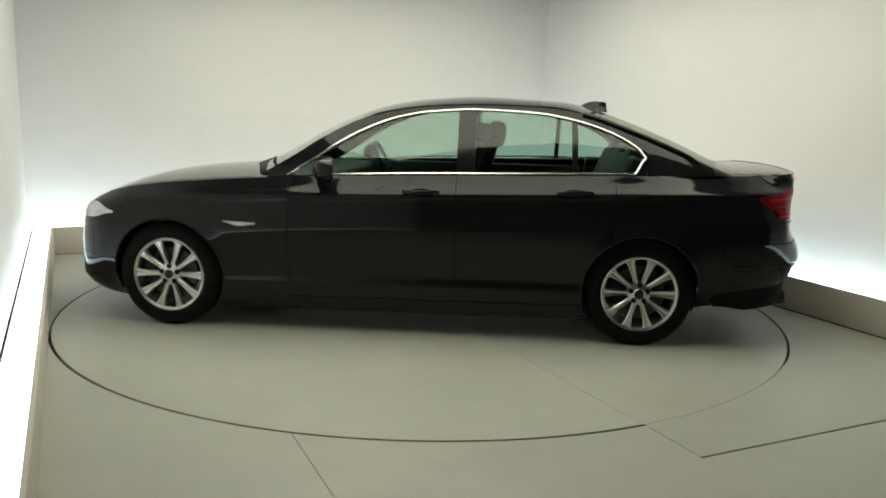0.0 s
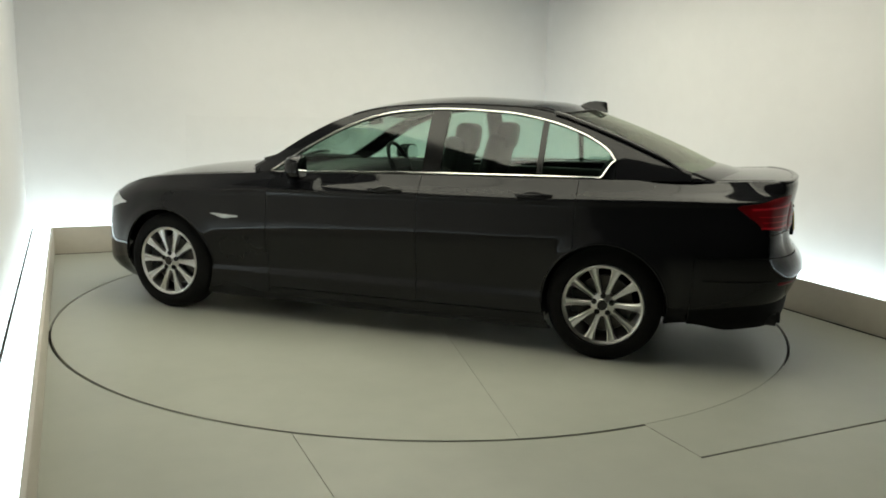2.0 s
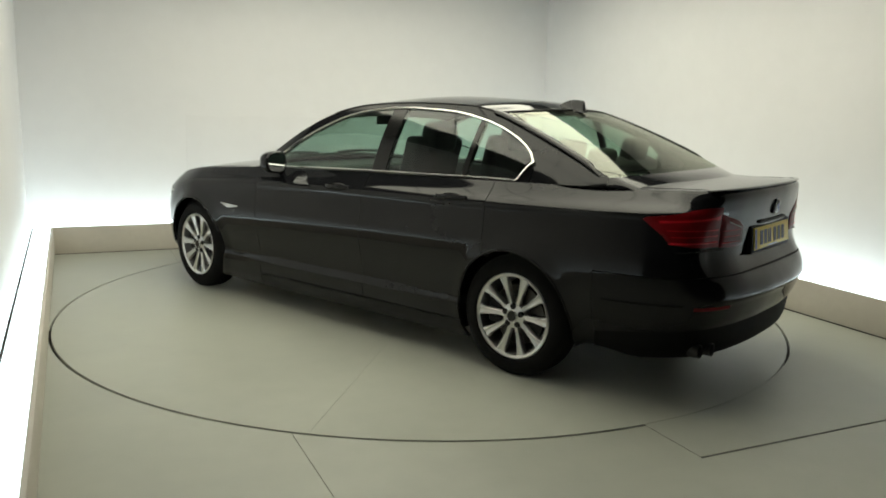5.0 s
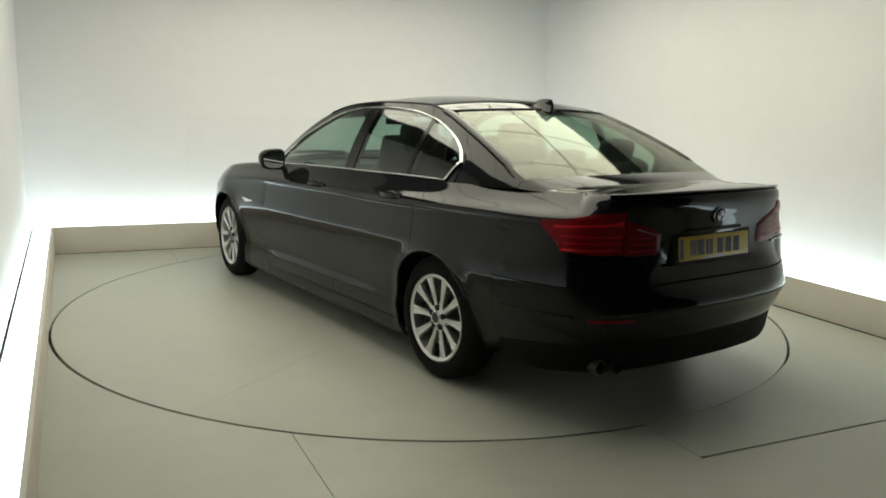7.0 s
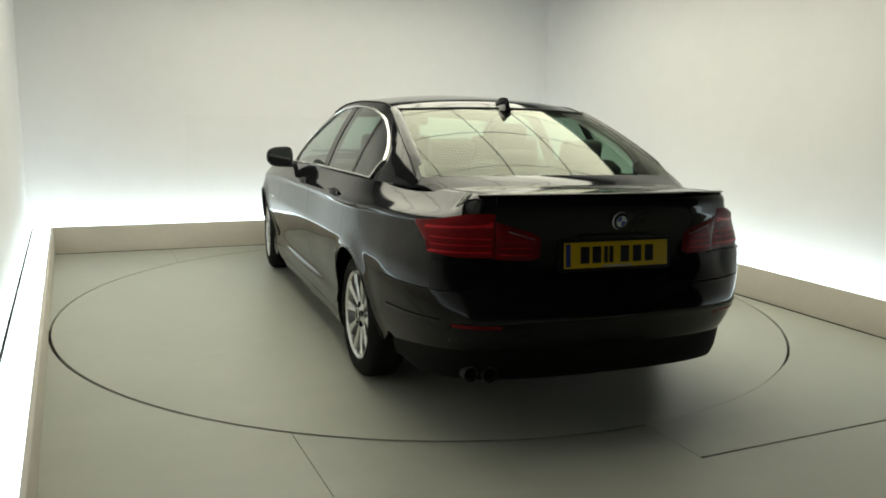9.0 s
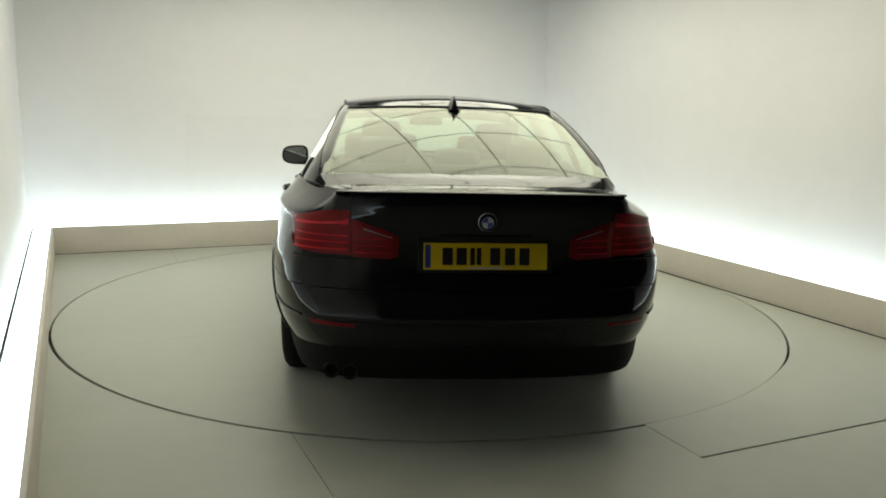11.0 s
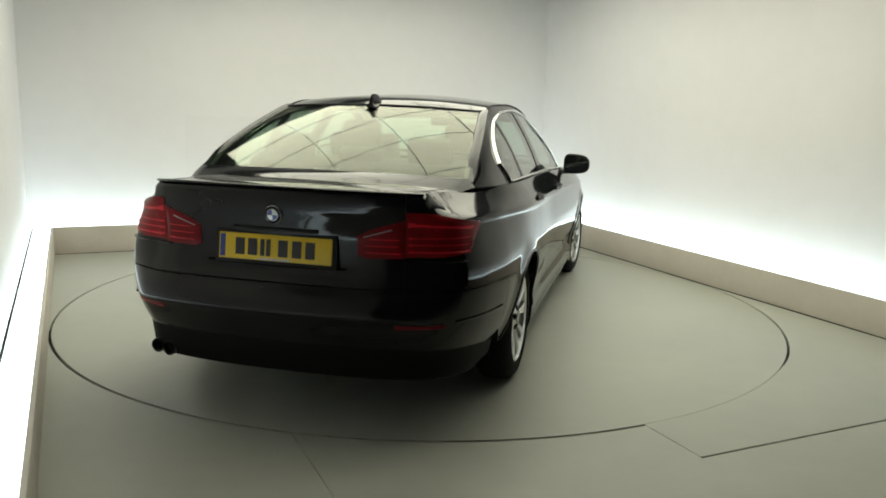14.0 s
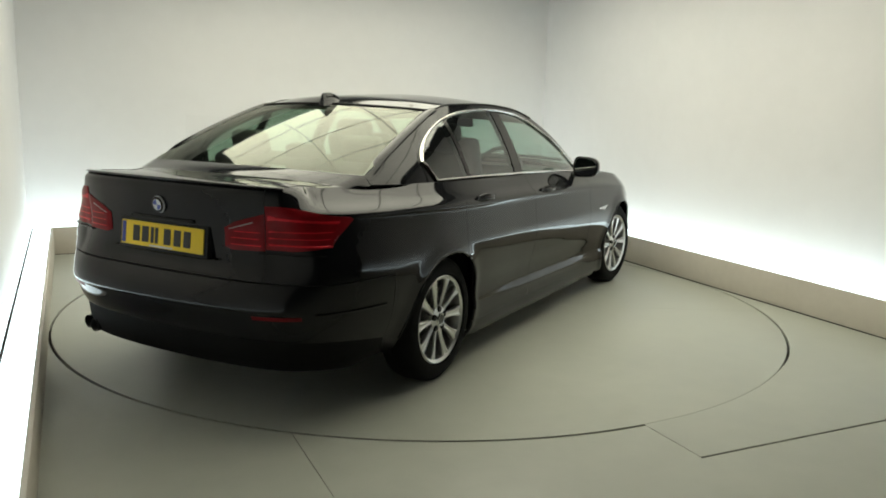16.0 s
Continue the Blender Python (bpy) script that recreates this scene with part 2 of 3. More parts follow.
def build_softbox():
    """Luminous cloth ceiling on a dark frame."""
    root = tagged(new("ceiling_softbox"), "large glowing cloth light panel on a dark metal frame", "ceiling light")
    root.matrix_basis = ROOM
    z, u, v0, v1 = 2.92, 1.94, -2.15, 1.98
    root.matrix_basis = ROOM @ pose(0.11, 0, 0)
    part("cloth", box(-u, u, v0, v1, z, z + 0.02), SOFTBOX, root, "warm white glowing cloth")
    for k in range(6):
        x = -u + 2 * u * k / 5
        part("rail", box(x - 0.0035, x + 0.0035, v0, v1, z - 0.03, z - 0.004, 0.003), TRUSS, root, "dark metal rail")
    for k in range(7):
        y = v0 + (v1 - v0) * k / 6
        part("crossbar", box(-u, u, y - 0.003, y + 0.003, z - 0.05, z - 0.033, 0.003), TRUSS, root, "dark metal crossbar")
    for x in (-u, u):
        for y in (v0, v1):
            part("hanger", box(x - 0.01, x + 0.01, y - 0.01, y + 0.01, z, CEIL), TRUSS, root, "dark metal hanger")


def build_turntable():
    root = tagged(new("turntable"), "round grey-beige painted turntable flush with the floor", "turntable")
    seams = (119.5, 299.5)
    gap = 0.0008
    for i in range(2):
        a0, a1 = radians(seams[i]), radians(seams[(i + 1) % 2] + (360 if i else 0))
        bm = bmesh.new()
        n = 96
        off = Vector((math.cos((a0 + a1) / 2), math.sin((a0 + a1) / 2), 0)) * gap
        rim = [bm.verts.new(off + Vector((TABLE_R * math.cos(a0 + (a1 - a0) * k / n), TABLE_R * math.sin(a0 + (a1 - a0) * k / n), 0))) for k in range(n + 1)]
        bm.faces.new(rim)
        ret = bmesh.ops.extrude_face_region(bm, geom=bm.faces[:])
        bmesh.ops.translate(bm, verts=[e for e in ret["geom"] if isinstance(e, bmesh.types.BMVert)], vec=(0, 0, -0.02))
        part("deck_plate", bm, TABLE, root, smooth=False)
    return root


build_floor()
build_plinths()
build_softbox()
build_wall_panel()
turntable = build_turntable()


# ---- the car: surfaces ----
OUTLINE = [(2.295, 0), (2.2945, 0.09), (2.284, 0.25), (2.238, 0.50), (2.128, 0.71), (1.95, 0.845), (1.75, 0.910), (1.484, 0.950), (1.0, 0.955), (0.3, 0.957),
           (-0.5, 0.956), (-1.1, 0.968), (-1.484, 0.970), (-1.9, 0.946), (-2.18, 0.897), (-2.37, 0.815), (-2.495, 0.675), (-2.574, 0.40), (-2.5985, 0.13), (-2.60, 0)]
LEN = [0.0]
for (ax, ay), (bx, by) in zip(OUTLINE, OUTLINE[1:]):
    LEN.append(LEN[-1] + math.hypot(bx - ax, by - ay))
out_x = spline([(s, p[0]) for s, p in zip(LEN, OUTLINE)])
out_y = spline([(s, p[1]) for s, p in zip(LEN, OUTLINE)])
S_END = LEN[-1]
top_z = spline([(2.295, 0.700), (2.225, 0.742), (2.10, 0.790), (1.93, 0.840), (1.7, 0.890), (1.3, 0.935), (1.0, 0.958), (0.76, 0.974), (0.4, 0.99), (-0.3, 1.015),
                (-1.0, 1.035), (-1.4, 1.047), (-1.8, 1.055), (-2.2, 1.057), (-2.4, 1.065), (-2.60, 1.083)])
low_z = spline([(2.295, 0.18), (2.0, 0.155), (1.9, 0.15), (1.0, 0.132), (-1.0, 0.142), (-1.95, 0.25), (-2.3, 0.29), (-2.60, 0.31)])
side_in = spline([(0, 0.085), (0.05, 0.060), (0.09, 0.052), (0.17, 0.046), (0.22, 0.047), (0.26, 0.052), (0.32, 0.046), (0.45, 0.019), (0.56, 0.003), (0.63, 0.000),
                  (0.70, 0.008), (0.79, 0.017), (0.838, 0.0195), (0.862, 0.0150), (0.878, 0.0210), (0.93, 0.062), (1.0, 0.108)])
end_in = spline([(0, 0.14), (0.1, 0.078), (0.27, 0.018), (0.45, 0.002), (0.56, 0.002), (0.63, 0.000), (0.72, 0.006),
                (0.80, 0.016), (0.87, 0.032), (0.93, 0.058), (1.0, 0.108)])
haunch_in = spline([(0, 0.14), (0.1, 0.078), (0.27, 0.020), (0.40, 0.003), (0.48, 0.000), (0.56, 0.003), (0.63, 0.008), (0.70, 0.014), (0.79, 0.021),
                    (0.838, 0.0245), (0.862, 0.0200), (0.878, 0.0280), (0.93, 0.074), (1.0, 0.122)])
nose_in = spline([(0, 0.10), (0.1, 0.03), (0.2, 0.0), (0.5, 0.0), (0.7, 0.010), (0.85, 0.026), (0.95, 0.055), (1, 0.095)])
tail_in = spline([(0, 0.17), (0.06, 0.105), (0.14, 0.055), (0.27, 0.014), (0.31, 0.0), (0.35, 0.006), (0.40, 0.028), (0.45, 0.062), (0.49, 0.084), (0.52, 0.100),
                  (0.56, 0.106), (0.70, 0.096), (0.85, 0.076), (0.955, 0.061), (0.985, 0.069), (1, 0.092)])
corner_in = spline([(0, 0.17), (0.06, 0.105), (0.14, 0.055), (0.27, 0.014), (0.31, 0.0), (0.36, 0.004), (0.42, 0.018), (0.50, 0.052), (0.58, 0.075), (0.70, 0.083),
                    (0.80, 0.076), (0.88, 0.067), (0.955, 0.058), (0.985, 0.070), (1, 0.095)])


ARCHES = ((1.484, 0.338, 0.358), (-1.484, 0.338, 0.358))    # wheel arches: place along the car, height, radius


def s_at(x):
    a, b = 0.0, S_END
    for _ in range(40):
        c = (a + b) / 2
        a, b = (c, b) if out_x(c) > x else (a, c)
    return (a + b) / 2


def s_at_y(y):
    """Where the plan of the tail is y from the middle."""
    a, b = s_at(-2.15), S_END
    for _ in range(40):
        c = (a + b) / 2
        a, b = (c, b) if out_y(c) > y else (a, c)
    return (a + b) / 2


def shell(s, f, out=0.0):
    """A point of the lower body: s along the plan from nose to tail, f from the sill (0) to the shoulder (1)."""
    e = 0.004
    dx, dy = out_x(s + e) - out_x(s - e), out_y(s + e) - out_y(s - e)
    l = math.hypot(dx, dy) or 1
    nx, ny = -(-dy) / l * 1.0, -dx / l
    if s < 0.02:
        nx, ny = 1, 0
    if s > S_END - 0.02:
        nx, ny = -1, 0
    wf, wr = step(0.35, 0.85, nx), step(0.50, 0.97, -nx)
    we = step(1.05, 1.95, abs(out_x(s)))
    far_in = end_in if out_x(s) > 0 else haunch_in
    d = (side_in(f) * (1 - we) + far_in(f) * we) * (1 - wf) * (1 - wr) + nose_in(f) * wf - out
    rec = step(0.62, 0.16, out_y(s))
    d += (tail_in(f) * rec + corner_in(f) * (1 - rec)) * wr
    x, y = out_x(s), out_y(s)
    d -= 0.009 * math.exp(-((f - 0.215) / 0.03) ** 2) * step(0.95, 0.35, x) * step(-1.0, -0.4, x)
    d += step(-1.3, -2.3, x) * (0.040 * step(0.58, 0.87, f) + 0.085 * max(0.0, (f - 0.872) / 0.128)) * (1 - 0.9 * wr)
    zb, zt = low_z(x), top_z(x)
    for cx, cz, r in ARCHES:
        reach = math.hypot(x - cx, zb + (zt - zb) * f - cz) - r
        d -= 0.011 * math.exp(-(reach / 0.045) ** 2) * (1 - wr) * (1 - wf)
    return Vector((x - nx * d, max(y - ny * d, 0.0), zb + (zt - zb) * f))


def f_at(s, z):
    x = out_x(s)
    return (z - low_z(x)) / (top_z(x) - low_z(x))




def panel(s0, s1, f0, f1, ds=0.022, nf=44):
    """A sheet of the shell, as a grid with the wheel arches cut out; f0 and f1 may be functions of s."""
    ns = max(2, round((s1 - s0) / ds))
    f0 = f0 if callable(f0) else (lambda s, v=f0: v)
    f1 = f1 if callable(f1) else (lambda s, v=f1: v)
    pts = []
    for i in range(ns + 1):
        s = s0 + (s1 - s0) * i / ns
        a, b = f0(s), f1(s)
        pts.append([shell(s, a + (b - a) * j / nf) for j in range(nf + 1)])
    return pts


def mirror_pts(v):
    return Vector((v.x, -v.y, v.z))


def grid_mesh(name, pts, mat, parent, flip=False, thick=0.018, label="", cut=True):
    """Turns rows of points into a mesh with some thickness, the outside as given."""
    n, m = len(pts), len(pts[0])
    verts = [v.copy() for row in pts for v in row]
    inside = [0] * len(verts)
    if cut:
        for k, v in enumerate(verts):
            for cx, cz, r in ARCHES:
                if math.hypot(v.x - cx, v.z - cz) < r and abs(v.y) > 0.5:
                    inside[k] = (cx, cz, r)
    faces = []
    for i in range(n - 1):
        for j in range(m - 1):
            q = (i * m + j, (i + 1) * m + j, (i + 1) * m + j + 1, i * m + j + 1)
            if sum(1 for k in q if inside[k]) >= 3:
                continue
            faces.append(q[::-1] if flip else q)
    for q in faces:
        for k in q:
            if inside[k]:
                cx, cz, r = inside[k]
                v = verts[k]
                d = math.hypot(v.x - cx, v.z - cz) or 1e-6
                v.x, v.z = cx + (v.x - cx) * r / d, cz + (v.z - cz) * r / d
                inside[k] = 0
    used = sorted({k for q in faces for k in q})
    idx = {k: i for i, k in enumerate(used)}
    pts2, quads = [verts[k] for k in used], [tuple(idx[k] for k in q) for q in faces]
    outer = len(quads)
    if thick:
        nrm = [Vector((0, 0, 0)) for _ in pts2]
        count = {}
        for q in quads:
            nq = (pts2[q[2]] - pts2[q[0]]).cross(pts2[q[3]] - pts2[q[1]])
            for k in range(4):
                nrm[q[k]] += nq
                count[tuple(sorted((q[k], q[(k + 1) % 4])))] = count.get(tuple(sorted((q[k], q[(k + 1) % 4]))), 0) + 1
        rim = {}
        for q in quads[:outer]:
            for k in range(4):
                e = (q[k], q[(k + 1) % 4])
                if count[tuple(sorted(e))] == 1 and (pts2[e[0]] - pts2[e[1]]).length > 1e-6:
                    for v in e:
                        if v not in rim:
                            rim[v] = len(pts2)
                            pts2 += [pts2[v].copy(), pts2[v] - nrm[v].normalized() * thick]
                    quads.append((rim[e[1]], rim[e[0]], rim[e[0]] + 1, rim[e[1]] + 1))
    me = mesh_of(name, pts2, quads)
    ob = put(name, me, mat, parent, label)
    if mat is PAINT and len(quads) > outer:
        me.materials.append(TRIM)
        for pl in me.polygons:
            pl.material_index = 1 if pl.index >= outer else 0
    return ob


def whole(name, pts, mat, parent, nose=False, **kw):
    """One sheet round the nose or the tail, from side to side."""
    other = [[mirror_pts(v) for v in row] for row in pts]
    rows = other[::-1] + pts[1:] if nose else pts + other[::-1][1:]
    return grid_mesh(name, rows, mat, parent, flip=False, **kw)


def both_sides(name, pts, mat, parent, **kw):
    a = grid_mesh(name, pts, mat, parent, flip=False, **kw)
    b = grid_mesh(name, [[mirror_pts(v) for v in row] for row in pts], mat, parent, flip=True, **kw)
    return a, b


# ---- greenhouse ----
belt_y = spline([(0.90, 0.76), (0.76, 0.80), (0.4, 0.832), (-0.3, 0.838), (-1.0, 0.838), (-1.4, 0.830), (-1.7, 0.808), (-1.88, 0.765), (-2.0, 0.722)])
belt_z = spline([(0.90, 0.966), (0.76, 0.974), (0.4, 0.99), (-0.3, 1.015), (-1.0, 1.035), (-1.4, 1.047), (-1.7, 1.054), (-2.0, 1.065)])
roof_rail_z = spline([(0.9, 0.99), (0.74, 1.085), (0.5, 1.24), (0.28, 1.348), (0.1, 1.400), (-0.1, 1.430), (-0.5, 1.452), (-0.9, 1.446), (-1.14, 1.410)])
roof_rail_y = spline([(0.9, 0.755), (0.74, 0.735), (0.5, 0.68), (0.28, 0.63), (0.1, 0.612), (-0.3, 0.61), (-0.9, 0.605), (-1.14, 0.610)])


def rail_z(x):
    """Height of the roof rail, and behind it of the rear window's edge."""
    q = (-1.14 - x) / 0.83
    return roof_rail_z(x) if q < 0 else 1.410 - 0.335 * q + 0.072 * q * (1 - q)


def rail_y(x):
    q = (-1.14 - x) / 0.83
    return roof_rail_y(x) if q < 0 else 0.610 + 0.110 * q + 0.040 * q * (1 - q)


X_A, X_C, X_HEAD, X_TAIL = 0.88, -1.915, 0.28, -1.14    # ends of the side at the cowl and rear deck, front and rear roof corners


def side_at(x, k):
    yb, zb, yr, zr = belt_y(x), belt_z(x), rail_y(x), rail_z(x)
    return Vector((x, yb + (yr - yb) * k + 0.020 * math.sin(math.pi * min(max(k, 0), 1)) * min(1, (zr - zb) / 0.3), zb + (zr - zb) * k))


# window opening: upper edge as the height above the belt along the side
dlo_z = spline([(0.735, 0.985), (0.574, 1.088), (0.428, 1.188), (0.248, 1.286), (0.069, 1.355), (-0.144, 1.398), (-0.462, 1.419), (-0.813, 1.407), (-1.06, 1.368),
                (-1.272, 1.303), (-1.40, 1.240), (-1.465, 1.190), (-1.492, 1.150)])


def dlo_k(x):
    return (dlo_z(x) - belt_z(x)) / (rail_z(x) - belt_z(x))


def opening(x0, x1, n=40, m=14):
    """Grid of the window opening between two places along the side."""
    rows = []
    for i in range(n + 1):
        x = x0 + (x1 - x0) * i / n
        lo, hi = 0.03, max(dlo_k(x), 0.05)
        rows.append([side_at(x, lo + (hi - lo) * j / m) for j in range(m + 1)])
    return rows


def rear_edge(x):
    """Lower start of the opening behind the rear door, where its outline hooks back to the belt."""
    return 0.03 if x > -1.41 else 0.03 + (step(-1.41, -1.492, x)) * (dlo_k(-1.492) - 0.03)


def frame_top(n=110):
    rows = []
    for i in range(n + 1):
        x = X_A + (X_C - X_A) * i / n
        lo = 0.0
        if -1.492 < x < 0.735:
            lo = max(dlo_k(x), 0.03)
        rows.append([side_at(x, lo + (1 - lo) * j / 8) for j in range(9)])
    return rows


def across(p, bow, crown, n=24):
    """A row of points from one side to the other through a bowed arc; p is the left end."""
    return [Vector((p.x + bow * (1 - t * t), p.y * t, p.z + crown * (1 - t * t))) for t in (1 - 2 * i / n for i in range(n + 1))]


def roof_rows():
    rows = []
    for i in range(31):
        q = i / 30
        x = X_HEAD + (X_TAIL - X_HEAD) * q
        p = side_at(x, 1.0)
        bow = 0.06 * (1 - step(0, 0.5, q)) - 0.12 * step(0.5, 1, q)
        rows.append(across(p, bow, 0.030 - 0.008 * q + 0.026 * math.sin(math.pi * q) + 0.006 * math.exp(-((q - 0.9) / 0.07) ** 2)))
    return rows


def screen_rows():
    rows = []
    for i in range(21):
        q = i / 20
        p = side_at(X_A + (X_HEAD - X_A) * q, 1.0)
        rows.append(across(p, 0.13 + (0.06 - 0.13) * q, 0.030))
    return rows


def backlight_rows():
    rows = []
    for i in range(21):
        q = i / 20
        p = side_at(X_TAIL + (X_C - X_TAIL) * q, 1.0)
        rows.append(across(p, -0.12 - 0.01 * q, 0.022 - 0.004 * q))
    return rows


# ---- the car ----
def build_wheel(car, x, y, side, first=None):
    """An alloy wheel with ten spokes, its tyre, brake disc, bolts and cap."""
    steer = -4 if x > 0 else 0
    m = pose(x, y, 0.330, 0, 0, steer + (0 if side > 0 else 180))
    if first is not None:
        w = copy_thing(first, m)
        return w
    w = new("wheel")
    w.parent = car
    w.matrix_basis = m
    tyre = [(0.228, -0.20), (0.255, -0.212), (0.292, -0.205), (0.324, -0.180), (0.334, -0.150), (0.334, -0.062), (0.328, -0.030), (0.301, -0.006), (0.268, 0.003), (0.247, 0.0), (0.235, -0.014), (0.232, -0.2)]
    part("tyre", lathe(tyre, 64), RUBBER, w, "black rubber tyre")
    rim = [(0.198, -0.20), (0.210, -0.06), (0.214, -0.03), (0.217, -0.014), (0.231, -0.005), (0.237, -0.009), (0.237, -0.03), (0.232, -0.2), (0.198, -0.2)]
    part("rim", lathe(rim, 64), ALLOY, w, "silver alloy rim")
    part("hub", lathe([(0.0, -0.016), (0.034, -0.016), (0.040, -0.020), (0.068, -0.026), (0.074, -0.04), (0.074, -0.09), (0, -0.09)], 40), ALLOY, w, "silver alloy hub")
    cap = part("centre_cap", lathe([(0.0, -0.009), (0.030, -0.010), (0.034, -0.014), (0.034, -0.02)], 28), GLOSSTRIM, w, "round dark centre cap")
    part("cap_ring", lathe([(0.029, -0.0085), (0.032, -0.0075), (0.0345, -0.0095), (0.0345, -0.015)], 28), CHROME, cap)
    bm = bmesh.new()
    prof = [(0.064, 0.0150), (0.10, 0.0145), (0.15, 0.0175), (0.196, 0.0235), (0.217, 0.033)]
    rows = []
    for r, hw in prof:
        dip = -0.026 + 0.014 * step(0.06, 0.22, r)
        rows.append([bm.verts.new(c) for c in ((-hw, dip - 0.030, r), (-hw, dip - 0.006, r), (-hw * 0.62, dip, r), (-hw * 0.25, dip - 0.004, r), (hw * 0.25, dip - 0.004, r), (hw * 0.62, dip, r), (hw, dip - 0.006, r), (hw, dip - 0.030, r))])
    for a, b in zip(rows, rows[1:]):
        for k in range(8):
            bm.faces.new((a[k], a[(k + 1) % 8], b[(k + 1) % 8], b[k]))
    bm.faces.new(rows[0])
    bm.faces.new(rows[-1])
    spoke = part("spoke", bm, ALLOY, w, "silver alloy spoke", pose(0, 0, 0, 0, 18, 0))
    for i in range(1, 10):
        put("spoke", spoke.data, None, w, "silver alloy spoke", pose(0, 0, 0, 0, 36 * i + 18, 0))
    # bolts are black and wide so they draw the shaded bolt holes
    bolt = None
    for i in range(5):
        a = radians(72 * i)
        bb = pose(0.053 * math.sin(a), 0, 0.053 * math.cos(a))
        if bolt is None:
            bolt = part("wheel_bolt", lathe([(0, -0.020), (0.012, -0.020), (0.0125, -0.017), (0.0165, -0.0175), (0.017, -0.03)], 12), TRIM, w, "bolt coloured black for the shade in its hole", bb)
        else:
            put("wheel_bolt", bolt.data, None, w, "bolt coloured black for the shade in its hole", bb)
    part("brake_disc", lathe([(0.06, -0.075), (0.165, -0.075), (0.165, -0.10), (0.06, -0.10)], 48), STEEL, w, "worn steel brake disc")
    part("caliper", box(0.09, 0.19, -0.125, -0.055, -0.07, 0.07, 0.015), TRIM, w, "dark brake caliper")
    return w


def build_car():
    car = tagged(new("car"), "black four-door saloon car with silver alloy wheels on a turntable", "car")
    gap = 0.0018
    s_wing0, s_wing1 = s_at(2.02), s_at(0.70)
    s_d1, s_d2 = s_at(-0.335), s_at(-1.30)
    s_q1 = s_at(-1.97)

    # lower body panels
    pts = panel(0.0, s_wing0 - gap, 0, 1)
    whole("front_bumper", pts, PAINT, car, nose=True)
    both_sides("front_wing", panel(s_wing0 + gap, s_wing1 - gap, 0, 1), PAINT, car)
    for name, a, b in (("front_door", s_wing1, s_d1), ("rear_door", s_d1, s_d2)):
        both_sides(name, panel(a + gap, b - gap, 0.115, 1, nf=66), PAINT, car)
    both_sides("sill", panel(s_wing1 + gap, s_d2 - gap, 0, 0.107, nf=8), PAINT, car)
    both_sides("rear_quarter", panel(s_d2 + gap, s_q1 - gap, 0, 1, nf=76), PAINT, car)
    s_l1 = s_at_y(0.60)
    both_sides("tail_corner", panel(s_q1 - gap, s_l1, lambda s: f_at(s, 0.665), 1, nf=40), PAINT, car)
    whole("boot_lid_face", panel(s_l1 + gap, S_END, lambda s: f_at(s, 0.668), 1), PAINT, car)
    whole("rear_bumper", panel(s_q1 + gap * 0.4, S_END, 0, lambda s: f_at(s, 0.659), nf=40), PAINT, car)

    # lower valance of the rear bumper, and a dark strip added to stop light through its upper joint
    valance, seal = [], []
    for i in range(61):
        s = s_q1 + 0.004 + (S_END - s_q1 - 0.004) * i / 60
        hi = shell(s, 0.145, -0.010)
        drop = (hi.z - shell(s, 0).z) + 0.052 * step(-1.96, -2.22, hi.x)
        row = []
        for j in range(8):
            q = 1 - j / 7
            c = Vector((-1.6, 0, 0))
            inward = Vector((c.x - hi.x, c.y - hi.y, 0)).normalized() * (0.022 * q + 0.05 * max(0, q - 0.75))
            row.append(Vector((hi.x + inward.x, max(0.0, hi.y + inward.y), hi.z - drop * q)))
        valance.append(row)
        seal.append([shell(s, f_at(s, 0.64 + 0.01 * j), -0.012) for j in range(5)])
    whole("rear_valance", valance, VALANCE, car, label="black lower bumper valance")
    whole("bumper_backing", seal, TRIM, car, label="dark strip added behind the joint", thick=0.0)

    # bonnet and boot lid
    def deck(x0, x1, crown, n, name):
        rows = []
        for i in range(n + 1):
            x = x0 + (x1 - x0) * i / n
            p = shell(s_at(x), 1.0)
            p = Vector((p.x, p.y * 0.995, p.z))
            rows.append(across(p, 0.0, crown(x), 28))
        return grid_mesh(name, rows, PAINT, car, flip=False, cut=False, thick=0.012)
    hood_c = spline([(2.28, 0.012), (2.2, 0.030), (2.1, 0.042), (1.9, 0.049), (1.7, 0.048), (1.3, 0.046), (0.85, 0.046)])
    boot_c = spline([(-1.80, 0.054), (-2.0, 0.049), (-2.12, 0.043), (-2.3, 0.027), (-2.5, 0.012), (-2.60, 0.001)])
    deck(2.286, 0.84, hood_c, 46, "bonnet")
    deck(-1.80, -2.596, boot_c, 26, "boot_lid")

    def seam(x0, x1, crown, t, name):
        for sg in (1, -1):
            line = []
            for i in range(25):
                x = x0 + (x1 - x0) * i / 24
                p = shell(s_at(x), 1.0)
                line.append((p.x, sg * p.y * 0.995 * t, p.z + crown(x) * (1 - t * t) + 0.0005))
            part(name, sweep(line, 0.005, 0.003, n=6), TRIM, car, "thin dark shut line")
    seam(2.02, 0.95, hood_c, 0.955, "bonnet_seam")
    seam(-2.07, -2.48, boot_c, 0.93, "boot_seam")
    # painted lead-in from the rear window's foot down to the boot lid
    foot = across(side_at(X_C, 1.0), -0.13, 0.018, 28)
    rows = []
